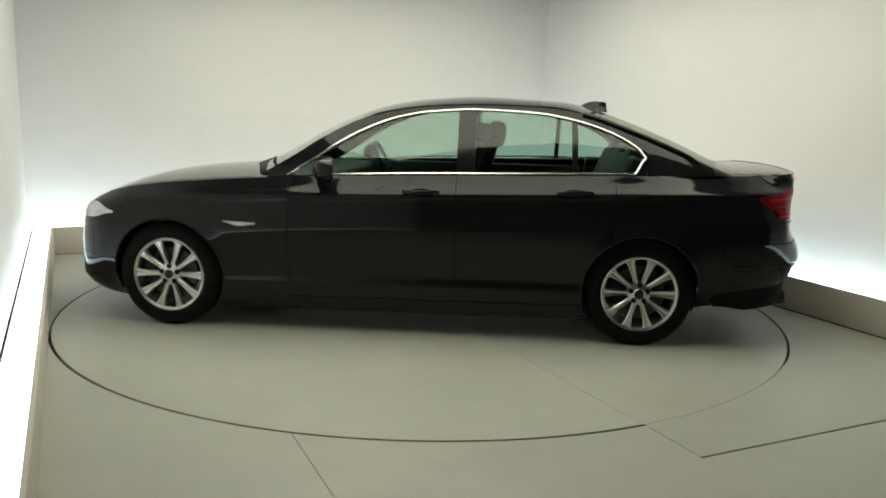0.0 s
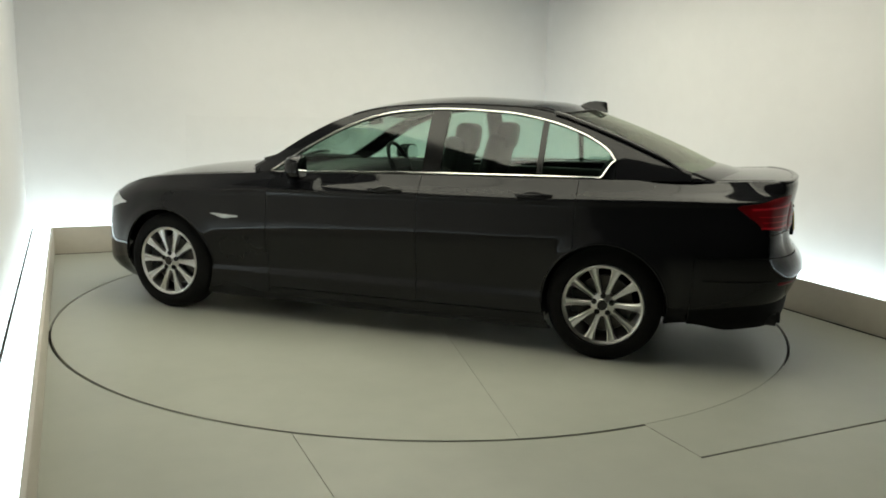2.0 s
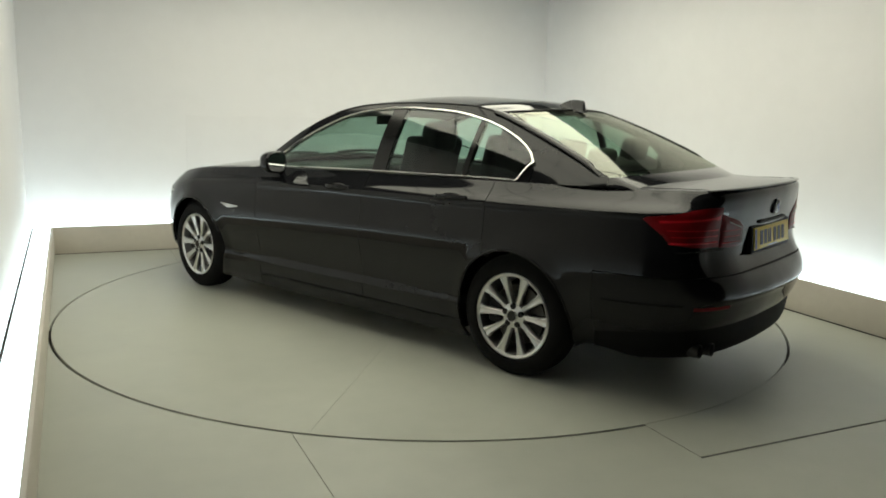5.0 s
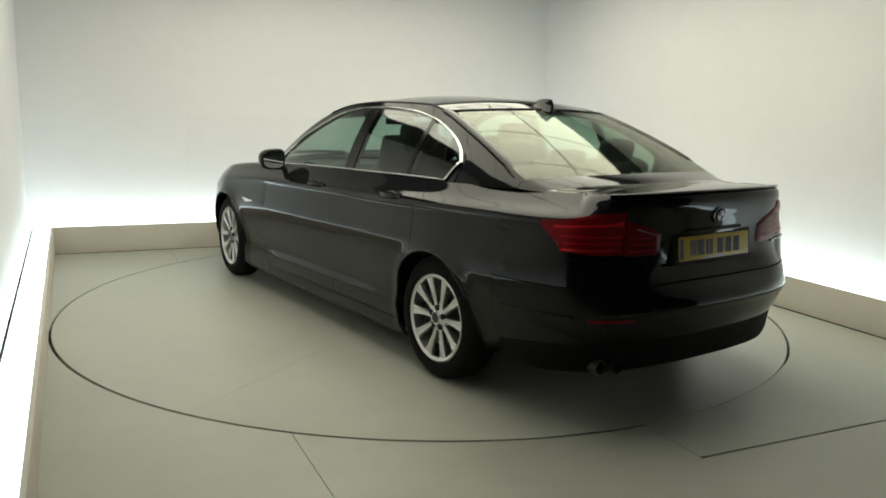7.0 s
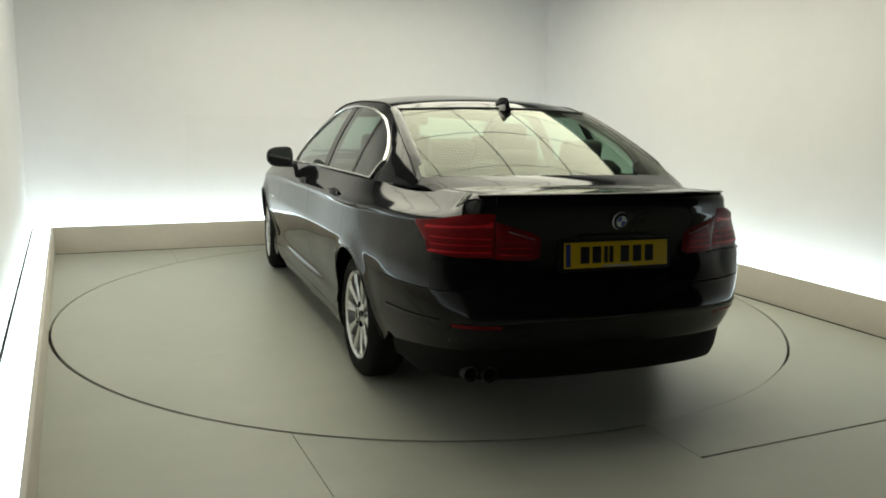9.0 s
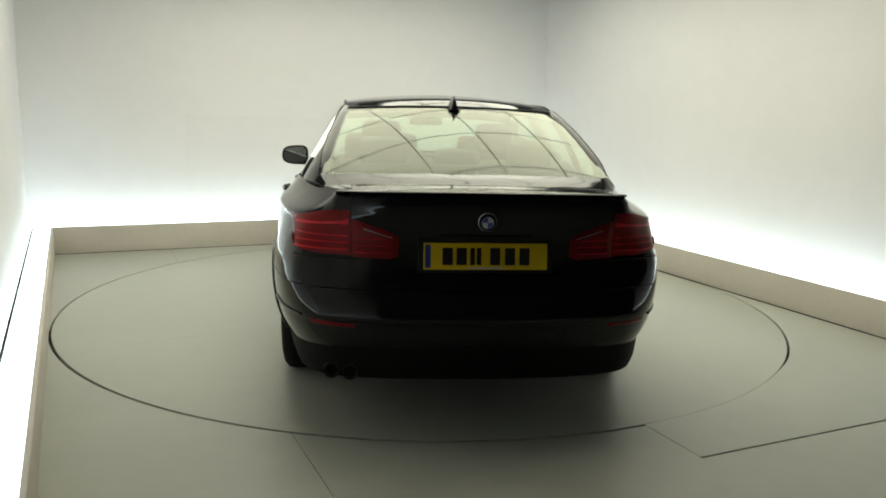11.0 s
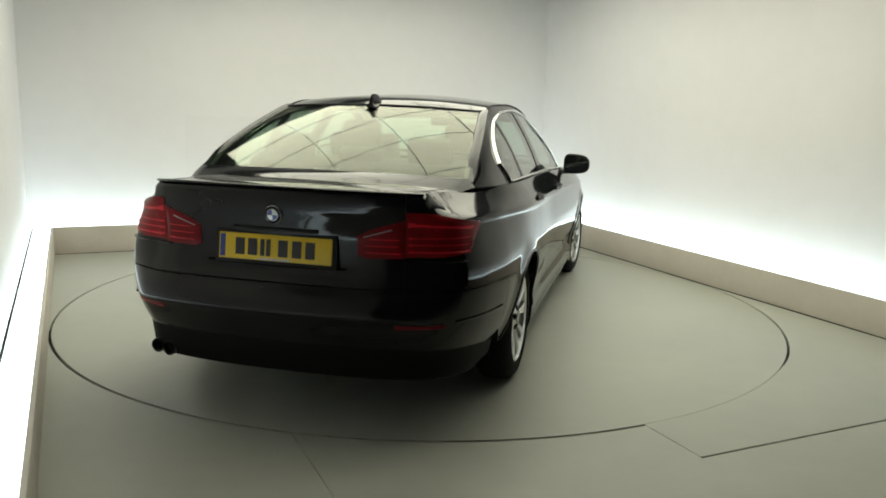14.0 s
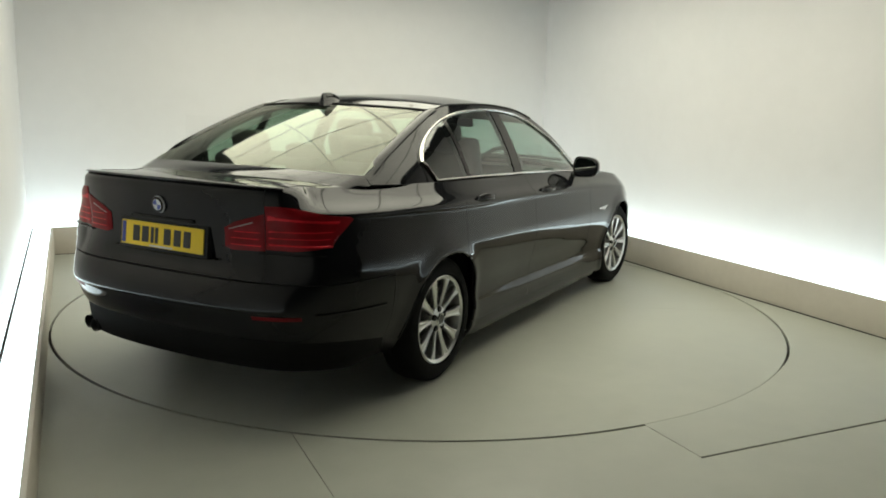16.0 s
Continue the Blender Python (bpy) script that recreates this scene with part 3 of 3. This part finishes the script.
    for j in range(9):
        q = j / 8
        row = []
        for i, g in enumerate(foot):
            t = 1 - 2 * i / 28
            x = g.x - 0.15 * q
            p = shell(s_at(x), 1.0)
            low = p.z + boot_c(x) * (1 - t * t) + 0.003 - 0.010 * q * q
            row.append(Vector((x, g.y + (p.y * 0.985 * t - g.y) * q, low + (g.z + 0.001 - low) * (1 - q) ** 1.6)))
        for k, at in ((0, 0), (-1, len(row) + 1)):
            e = row[k]
            wide = max(abs(e.y) + 0.004, belt_y(X_C) + 0.002 - 0.06 * q)
            row.insert(at, Vector((e.x, math.copysign(wide, e.y), min(e.z - 0.004, 1.058 - 0.012 * q))))
        rows.append(row)
    grid_mesh("rear_scuttle", rows, PAINT, car, cut=False, thick=0.0)
    lip = []
    for i in range(41):
        y = 0.68 - 1.36 * i / 40
        v = shell(s_at_y(abs(y)), 0.992)
        lip.append((v.x - 0.002, math.copysign(v.y, y), v.z + 0.004))
    part("boot_lip", sweep(lip, 0.034, 0.013, n=12), PAINT, car, "thin painted lip along the boot edge")

    # greenhouse
    both_sides("pillar_frame", frame_top(), PAINT, car, thick=0.02, cut=False)
    hook = []
    for i in range(17):
        x = -1.38 - (0.112 + 0.0) * i / 16
        lo = 0.0
        hi = rear_edge(x)
        hook.append([side_at(x, lo + (hi - lo) * j / 6) for j in range(7)])
    both_sides("pillar_foot", hook, PAINT, car, thick=0.02, cut=False)
    grid_mesh("roof", roof_rows(), PAINT, car, cut=False, thick=0.02)
    seal = [v + Vector((0, 0, 0.003)) for v in across(side_at(X_TAIL, 1.0), -0.12, 0.022)]
    part("rear_window_seal", sweep(seal, 0.014, 0.008), TRIM, car, "thin black rubber seal")
    grid_mesh("windscreen", screen_rows(), SIDEGLASS, car, cut=False, thick=0, label="tinted laminated windscreen")
    grid_mesh("rear_window", backlight_rows(), REARGLASS, car, cut=False, thick=0, label="sloping tinted rear window")
    both_sides("front_door_window", opening(0.72, -0.33), SIDEGLASS, car, thick=0, cut=False, label="tinted side window")
    both_sides("rear_door_window", opening(-0.445, -1.04), SIDEGLASS, car, thick=0, cut=False, label="tinted side window")
    q = []
    for i in range(25):
        x = -1.075 - 0.415 * i / 24
        lo, hi = rear_edge(x), dlo_k(x)
        q.append([side_at(x, lo + (max(hi, lo + 0.01) - lo) * j / 14) for j in range(15)])
    both_sides("quarter_window", q, SIDEGLASS, car, thick=0, cut=False, label="small tinted quarter window")
    both_sides("centre_pillar", [[v + Vector((0, 0.004, 0)) for v in row] for row in opening(-0.33, -0.445, 6)], GLOSSTRIM, car, thick=0.03, cut=False, label="gloss black centre pillar")
    both_sides("window_divider", [[v + Vector((0, 0.003, 0)) for v in row] for row in opening(-1.04, -1.075, 3)], GLOSSTRIM, car, thick=0.03, cut=False, label="gloss black window divider")
    for sg in (1, -1):
        loop = []
        for i in range(61):
            x = 0.735 - (0.735 + 1.492) * i / 60
            v = side_at(x, max(dlo_k(x), 0.03))
            loop.append(Vector((v.x, (v.y + 0.006) * sg, v.z)))
        for i in range(1, 13):
            x = -1.492 + 0.082 * i / 12
            v = side_at(x, rear_edge(x))
            loop.append(Vector((v.x, (v.y + 0.006) * sg, v.z)))
        for i in range(1, 40):
            x = -1.41 + (0.735 + 1.41) * i / 40
            v = side_at(x, 0.03)
            loop.append(Vector((v.x, (v.y + 0.006) * sg, v.z)))
        part("window_trim", sweep(loop, 0.016, 0.022, closed=True, up=(0, 1, 0)), CHROME, car, "bright chrome window surround")
        gutter = [Vector((side_at(x, 1).x, (side_at(x, 1).y + 0.001) * sg, side_at(x, 1).z + 0.001)) for x in (X_HEAD - 0.05 + (X_TAIL - X_HEAD + 0.1) * i / 30 for i in range(31))]
        part("roof_strip", sweep(gutter, 0.012, 0.008), TRIM, car, "black roof strip")

    # cowl and wipers under the windscreen
    part("cowl", sweep([(0.80, 0.735, 0.985), (0.90, 0.62, 0.998), (0.985, 0.35, 1.012), (1.01, 0, 1.016), (0.985, -0.35, 1.012), (0.90, -0.62, 0.998), (0.80, -0.735, 0.985)], 0.13, 0.035, n=10), TRIM, car, "black plastic cowl")
    for y0, y1 in ((0.10, 0.66), (-0.58, 0.02)):
        part("wiper", sweep([(1.0, y0, 1.036), (0.93, (y0 + y1) / 2, 1.052), (0.86, y1, 1.050)], 0.02, 0.022), TRIM, car, "black wiper")

    # wheel arch lips and liners
    for cx, cz, r in ARCHES:
        for sg in (1, -1):
            arc = []
            for i in range(41):
                a = radians(-4 + 188 * i / 40)
                x, z = cx + (r + 0.002) * math.cos(a), cz + (r + 0.002) * math.sin(a)
                s = s_at(x)
                arc.append(Vector((x, (shell(s, f_at(s, max(z, 0.2))).y - 0.004) * sg, z)))
            part("arch_lip", sweep(arc, 0.016, 0.02, up=(0, 1, 0)), PAINT, car)
            bm = bmesh.new()
            rows = []
            for i in range(25):
                a = radians(-20 + 220 * i / 24)
                rows.append([bm.verts.new((cx + r * 1.02 * math.cos(a), y * sg, cz + r * 1.02 * math.sin(a))) for y in (0.56, 0.83)])
            for a, b in zip(rows, rows[1:]):
                bm.faces.new((a[0], a[1], b[1], b[0]))
            bm.faces.new([r_[0] for r_ in rows])
            part("wheel_arch_liner", bm, TRIM, car, "black plastic wheel arch liner")
    part("underbody", box(-1.9, 2.0, -0.55, 0.55, 0.20, 0.50, 0.03), TRIM, car, "black underbody")
    part("rear_undertray", box(-2.36, -1.86, -0.62, 0.62, 0.335, 0.42, 0.02), TRIM, car, "black rear undertray")
    part("floor_pan", box(-1.09, 1.09, -0.87, 0.87, 0.165, 0.32, 0.02), TRIM, car, "black floor pan")
    for sg in (1, -1):
        edge = []
        for i in range(13):
            x = X_TAIL + 0.03 + (X_C - X_TAIL - 0.02) * i / 12
            edge.append((x, sg * (rail_y(x) - 0.004), rail_z(x) - 0.004 - 0.030 * step(0.80, 1.0, i / 12)))
        part("window_surround", sweep(edge, 0.062, 0.030, n=16), PAINT, car, "black painted rear window surround")
    part("inner_body", box(-0.97, 0.95, -0.80, 0.80, 0.32, 0.66, 0.02), TRIM, car, "dark cabin floor")
    part("boot_floor", box(-2.30, -1.86, -0.55, 0.55, 0.30, 0.98, 0.02), TRIM, car, "dark boot interior")

    # lamps
    def patch(name, s0, s1, zlo, zhi, mat, out, label, parent=None, sides=(1, -1), ns=24, nf=10, thick=0.014, lean=0.0):
        """A raised sheet on the shell between two heights; lean sets its first edge back towards the bottom."""
        made = []
        for sg in sides:
            rows = []
            for i in range(ns + 1):
                q = i / ns
                lo, hi = zlo(q), zhi(q)
                row = []
                for j in range(nf + 1):
                    s = s0 + (s1 - s0) * q + lean * (1 - q) ** 2 * (1 - j / nf)
                    e = min(q, 1 - q) * ns / 3
                    g = min(j, nf - j) / 2
                    lift = out * min(1.0, 0.4 + 0.6 * min(e, g, 1.0))
                    v = shell(s, f_at(s, lo + (hi - lo) * j / nf), lift)
                    row.append(Vector((v.x, v.y * sg, v.z)))
                rows.append(row)
            p = parent[sides.index(sg)] if parent else car
            made.append(grid_mesh(name, rows, mat, p, flip=sg < 0, thick=thick, cut=False, label=label))
        return made

    s_a, s_b, s_c = s_at(-2.185), s_l1, s_at_y(0.385)
    soft = lambda q: math.sqrt(max(0.0, 1 - (1 - min(q / 0.08, 1)) ** 2))
    hi_o = lambda q: 0.932 + 0.014 * soft(q) + 0.050 * step(0.0, 0.9, q)
    lo_o = lambda q: 0.842 - 0.020 * soft(q) - 0.018 * step(0.05, 0.7, q)
    hi_i = lambda q: 0.962 - 0.060 * q - 0.012 * step(0.7, 1, q)
    lo_i = lambda q: 0.798 - 0.006 * q + 0.012 * step(0.8, 1, q)
    lamp_o = patch("tail_lamp", s_a, s_b - 0.002, lo_o, hi_o, REDBODY, 0.009, "red plastic tail lamp", lean=0.13)
    lamp_i = patch("boot_lamp", s_b + 0.002, s_c, lo_i, hi_i, REDDEEP, 0.009, "dark red plastic boot lid lamp")
    patch("upper_light_band", s_a + 0.045, s_b - 0.012, lambda q: 0.906 + 0.024 * q, lambda q: 0.936 + 0.026 * q, REDLAMP, 0.0115, "bright red upper light band", lamp_o, thick=0.003, nf=4, lean=0.012)
    for k in range(3):
        z = 0.822 + 0.029 * k
        patch("light_bar", s_a + 0.135 - 0.022 * k, s_b - 0.014, lambda q, z=z: z, lambda q, z=z: z + 0.012, REDLAMP, 0.0115, "bright red light bar", lamp_o, thick=0.003, nf=4)
        patch("light_bar", s_b + 0.014, s_c - 0.022 - 0.02 * (k == 2), lambda q, z=z: z - 0.008, lambda q, z=z: z + 0.003, REDLAMP, 0.0115, "bright red light bar", lamp_i, thick=0.003, nf=4)
    patch("reverse_lamp", s_b + 0.05, s_c - 0.018, lambda q: 0.916 - 0.038 * q, lambda q: 0.931 - 0.044 * q, SMOKELAMP, 0.0115, "clear reversing lamp", lamp_i, thick=0.003, nf=4)
    patch("bumper_reflector", s_at_y(0.76), s_at_y(0.56), lambda q: 0.502, lambda q: 0.520, REDDEEP, 0.004, "thin red bumper reflector", nf=4)
    for sg in (1, -1):
        for name, a, b, z, lift, w in (("lamp_sill", s_a + 0.17, s_b + 0.03, 0.789, 0.004, 0.014), ("bumper_crease", s_at(-2.02), s_at_y(0.80), 0.526, 0.001, 0.016)):
            line = [shell(a + (b - a) * i / 16, f_at(a + (b - a) * i / 16, z), lift) for i in range(17)]
            part(name, sweep([(v.x, v.y * sg, v.z) for v in line], w, w * 0.7), PAINT, car, "thin raised painted edge")
    patch("headlamp", s_at(2.225), s_at(1.855), lambda q: 0.652 + 0.022 * q + 0.034 * step(0.6, 1, q), lambda q: 0.752 + 0.024 * step(0, 0.3, q) - 0.020 * q - 0.034 * step(0.65, 1, q), CLEARLAMP, 0.008, "clear wraparound headlamp")
    patch("side_repeater", s_at(1.11), s_at(0.905), lambda q: 0.690 - 0.022 * step(0, 0.45, q) + 0.012 * step(0.5, 1, q), lambda q: 0.697 - 0.006 * q, CLEARLAMP, 0.005, "slim clear side repeater", nf=4)
    patch("bumper_trim", s_at(2.22), s_at(2.03), lambda q: 0.40 + 0.02 * q, lambda q: 0.43, GLOSSTRIM, 0.004, "black bumper insert", nf=4)

    # number plate, its writing as plain bars
    plate = part("number_plate", box(-0.006, 0.0, -0.268, 0.268, -0.057, 0.057, 0.002), YELLOW, car, "yellow rear number plate with black bars", pose(-2.511, 0, 0.812, 0, 6, 0))
    for y in (0.165, 0.105, 0.058, 0.030, -0.040, -0.105, -0.168):
        w = 0.010 if abs(y - 0.044) < 0.02 else 0.022
        part("bar", box(-0.0078, -0.0058, y - w, y + w, -0.037, 0.037), PLATEBLACK, plate, "black bar", smooth=False)
    part("blue_band", box(-0.0078, -0.0058, 0.238, 0.262, -0.05, 0.05), BLUE, plate, "dark blue band", smooth=False)
    part("dealer_strip", box(-0.0075, -0.0058, -0.075, 0.075, -0.054, -0.047), ROUNDEL, plate, "thin pale strip along the plate", smooth=False)
    part("plate_base", box(0.0, 0.05, -0.29, 0.29, -0.075, 0.072, 0.008), TRIM, plate, "black plate holder")
    part("plate_recess_lip", sweep([(-2.500, 0.33, 0.741), (-2.505, 0.28, 0.738), (-2.510, 0, 0.736), (-2.505, -0.28, 0.738), (-2.500, -0.33, 0.741)], 0.024, 0.009), PAINT, car, "painted lip under the plate")
    part("plate_lamp_strip", box(-2.516, -2.49, -0.20, 0.20, 0.888, 0.902, 0.003), TRIM, car, "gloss black handle strip")
    r = part("roundel", lathe([(0, 0.006), (0.026, 0.006), (0.038, 0.003), (0.041, -0.004)], 32), ROUNDEL, car, "round enamel boot badge", pose(-2.529, 0, 0.962, 0, 0, 90) @ pose(0, 0, 0, -8, 0, 0))
    for k in range(2):
        bm = bmesh.new()
        a0 = radians(90 * 2 * k)
        c = bm.verts.new((0, 0.0068, 0))
        arc = [bm.verts.new((0.024 * math.cos(a0 + radians(9 * i)), 0.0068, 0.024 * math.sin(a0 + radians(9 * i)))) for i in range(11)]
        for p, q in zip(arc, arc[1:]):
            bm.faces.new((c, p, q))
        part("quadrant", bm, BLUE, r, "blue enamel quarter")
    part("roundel_ring", lathe([(0.026, 0.0065), (0.038, 0.0035), (0.0375, 0.003), (0.026, 0.006)], 32), GLOSSTRIM, r, "black ring")

    # roof fin
    bm = bmesh.new()
    prof = [(-1.150, 0.004, 0.006), (-1.18, 0.026, 0.020), (-1.21, 0.042, 0.027), (-1.25, 0.053, 0.028), (-1.29, 0.057, 0.027), (-1.318, 0.058, 0.024), (-1.328, 0.050, 0.022), (-1.333, 0.02, 0.026), (-1.335, 0.0, 0.03)]
    rows = []
    for x, h, w in prof:
        zb = 1.458 - 0.14 * max(0.0, -1.14 - x)
        rows.append([bm.verts.new((x, yy * w, zb - 0.012 + hh * (h + 0.012))) for yy, hh in ((1.25, 0), (0.72, 0.22), (0.38, 0.62), (0.0, 1.0), (-0.38, 0.62), (-0.72, 0.22), (-1.25, 0))])
    for p, q in zip(rows, rows[1:]):
        for k in range(6):
            bm.faces.new((p[k], p[k + 1], q[k + 1], q[k]))
    bm.faces.new(rows[-1])
    part("roof_fin", bm, PAINT, car, "black shark-fin aerial")

    # handles
    for x0, x1 in ((-0.01, -0.235), (-0.95, -1.165)):
        for sg in (1, -1):
            pts = []
            for i in range(15):
                q = i / 14
                x = x0 + (x1 - x0) * q
                s = s_at(x)
                z = 0.912 + (x0 - x) * 0.03 - 0.028 * (x0 + 0.01)
                y = shell(s, f_at(s, z)).y + 0.004 + 0.022 * math.sin(math.pi * min(max(q * 1.15, 0), 1)) ** 0.6
                pts.append(Vector((x, y * sg, z)))
            h = part("door_handle", sweep(pts, 0.016, 0.026, n=10), PAINT, car)
            # no hollow is cut: a dark disc on the door gives its shade
            part("handle_shade_disc", lathe([(0, 0.0), (0.034, 0.0), (0.036, -0.012)], 24), TRIM, h, "dark disc in place of the shaded handle hollow",
                 pose((x0 + x1) / 2, (shell(s_at((x0 + x1) / 2), f_at(s_at((x0 + x1) / 2), pts[7].z - 0.004)).y + 0.002) * sg, pts[7].z - 0.006, 0, 0, 0 if sg > 0 else 180) @ Matrix.Diagonal((2.2, 1, 0.8, 1)))

    # door mirrors
    for sg in (1, -1):
        bm = bmesh.new()
        rows = []
        for k, (x, a, c) in enumerate(((0.530, 0.02, 0.015), (0.522, 0.060, 0.045), (0.498, 0.094, 0.069), (0.464, 0.108, 0.081), (0.432, 0.112, 0.083), (0.415, 0.110, 0.082), (0.408, 0.100, 0.074))):
            ring = []
            for i in range(28):
                t = 2 * math.pi * i / 28
                ca, sa = math.cos(t), math.sin(t)
                yy = a * math.copysign(abs(ca) ** 0.62, ca)
                zz = c * math.copysign(abs(sa) ** 0.66, sa) * (1.0 - 0.16 * ca)
                ring.append(bm.verts.new((x - 0.016 * ca, sg * (0.990 + 0.88 * yy), 1.034 + 0.88 * zz)))
            rows.append(ring)
        for p, q in zip(rows, rows[1:]):
            for i in range(28):
                bm.faces.new((p[i], p[(i + 1) % 28], q[(i + 1) % 28], q[i]))
        bm.faces.new(rows[0])
        bm.faces.new(rows[-1])
        mir = part("door_mirror", bm, PAINT, car, "black painted door mirror")
        bm = bmesh.new()
        ring = []
        for i in range(28):
            t = 2 * math.pi * i / 28
            ca, sa = math.cos(t), math.sin(t)
            ring.append(bm.verts.new((0.4055 - 0.016 * ca, sg * (0.990 + 0.081 * math.copysign(abs(ca) ** 0.62, ca)), 1.034 + 0.059 * math.copysign(abs(sa) ** 0.66, sa) * (1 - 0.16 * ca))))
        bm.faces.new(ring)
        part("mirror_glass", bm, MIRROR, mir, "mirror glass")
        part("mirror_stalk", sweep([(0.53, sg * 0.82, 0.975), (0.515, sg * 0.88, 0.966), (0.49, sg * 0.95, 0.972)], 0.05, 0.034, n=10), TRIM, mir, "black mirror foot")
        part("mirror_band", sweep([(0.522, sg * 0.935, 1.004), (0.510, sg * 0.98, 0.998), (0.495, sg * 1.03, 0.997), (0.465, sg * 1.07, 1.003)], 0.012, 0.014), GLOSSTRIM, mir, "black band")

    # twin tailpipe
    for y in (0.655, 0.575):
        part("tailpipe", lathe([(0.028, 0.16), (0.030, 0.0), (0.034, -0.002), (0.034, 0.16)], 24), PIPE, car, "round steel tailpipe", pose(-2.462 + 0.35 * (y - 0.575), y, 0.283, 0, 0, -90))

    # cabin
    def seat(y, x):
        st = new("front_seat")
        st.parent = car
        st.matrix_basis = pose(x, 0, 0)
        part("cushion", box(-0.50, 0.05, y - 0.25, y + 0.25, 0.62, 0.76, 0.05, 3), CLOTH, st)
        part("backrest", box(-0.06, 0.06, -0.24, 0.24, 0, 0.60, 0.05, 3), CLOTH, st, "", pose(-0.42, y, 0.66, 0, -16, 0))
        part("headrest", box(-0.065, 0.065, -0.13, 0.13, 0, 0.19, 0.062, 5), CLOTH, st, "padded headrest", pose(-0.60, y, 1.14, 0, -8, 0))
        for dy in (-0.05, 0.05):
            part("headrest_post", sweep([(-0.578, y + dy, 1.11), (-0.595, y + dy, 1.17)], 0.014, 0.014), CHROME, st, "steel post")
    seat(0.37, 0.13)
    seat(-0.37, 0.04)
    rs = new("rear_seat")
    rs.parent = car
    part("bench", box(-1.30, -0.82, -0.66, 0.66, 0.62, 0.76, 0.05, 3), CLOTH, rs)
    part("backrest", box(-0.07, 0.07, -0.66, 0.66, 0, 0.56, 0.05, 3), CLOTH, rs, "", pose(-1.28, 0, 0.62, 0, -22, 0))
    for y in (0.40, 0.0, -0.40):
        part("headrest", box(-0.045, 0.045, -0.125, 0.125, 0, 0.17 if y else 0.11, 0.04, 3), CLOTH, rs, "padded headrest", pose(-1.46, y, 1.10, 0, -12, 0))
    part("parcel_shelf", box(-1.98, -1.42, -0.66, 0.66, 1.02, 1.045, 0.01), CLOTH, car, "dark parcel shelf")
    part("dashboard", box(0.42, 0.98, -0.70, 0.70, 0.70, 0.985, 0.05, 3), CLOTH, car, "dark dashboard")
    whl = part("steering_wheel", lathe([(0.175 + 0.015 * math.cos(t), 0.015 * math.sin(t)) for t in (2 * math.pi * i / 10 for i in range(11))], 36), TRIM, car, "black steering wheel", pose(0.28, -0.37, 0.98, 0, 0, 90) @ pose(0, 0, 0, 25, 0, 0))
    part("wheel_hub", box(-0.16, 0.16, -0.02, 0.02, -0.035, 0.035, 0.015), TRIM, whl, "black wheel hub")
    part("inner_mirror", box(0.32, 0.345, -0.12, 0.12, 1.285, 1.35, 0.01), TRIM, car, "black inner mirror")
    grid_mesh("headliner", [[v + Vector((0, 0, -0.03)) for v in row] for row in roof_rows()], HEADLINER, car, cut=False, thick=0.006, label="pale headliner")
    for sg in (1, -1):
        part("door_card", box(-1.25, 0.70, 0.745, 0.80, 0.60, 0.985, 0.02), CLOTH, car, "dark door lining", pose(0, 0, 0) if sg > 0 else pose(0, -1.545, 0))

    first = build_wheel(car, 1.484, 0.918, 1)
    build_wheel(car, -1.484, 0.925, 1, first)
    build_wheel(car, 1.484, -0.918, -1, first)
    build_wheel(car, -1.484, -0.925, -1, first)
    return car


car = build_car()


# ---- movement ----
def motions():
    """The turntable turns at an even pace and carries the car."""
    plate_rows, car_rows = [], []
    for i in range(33):
        t = i * 0.5
        a = A0 + A1 * t
        ca, sa = math.cos(radians(a)), math.sin(radians(a))
        plate_rows.append((t, pose(0, 0, 0, 0, 0, a)))
        car_rows.append((t, pose(ca * OX - sa * OY, sa * OX + ca * OY, 0, 0, 0, a)))
    walk(turntable, plate_rows)
    walk(car, car_rows)


motions()
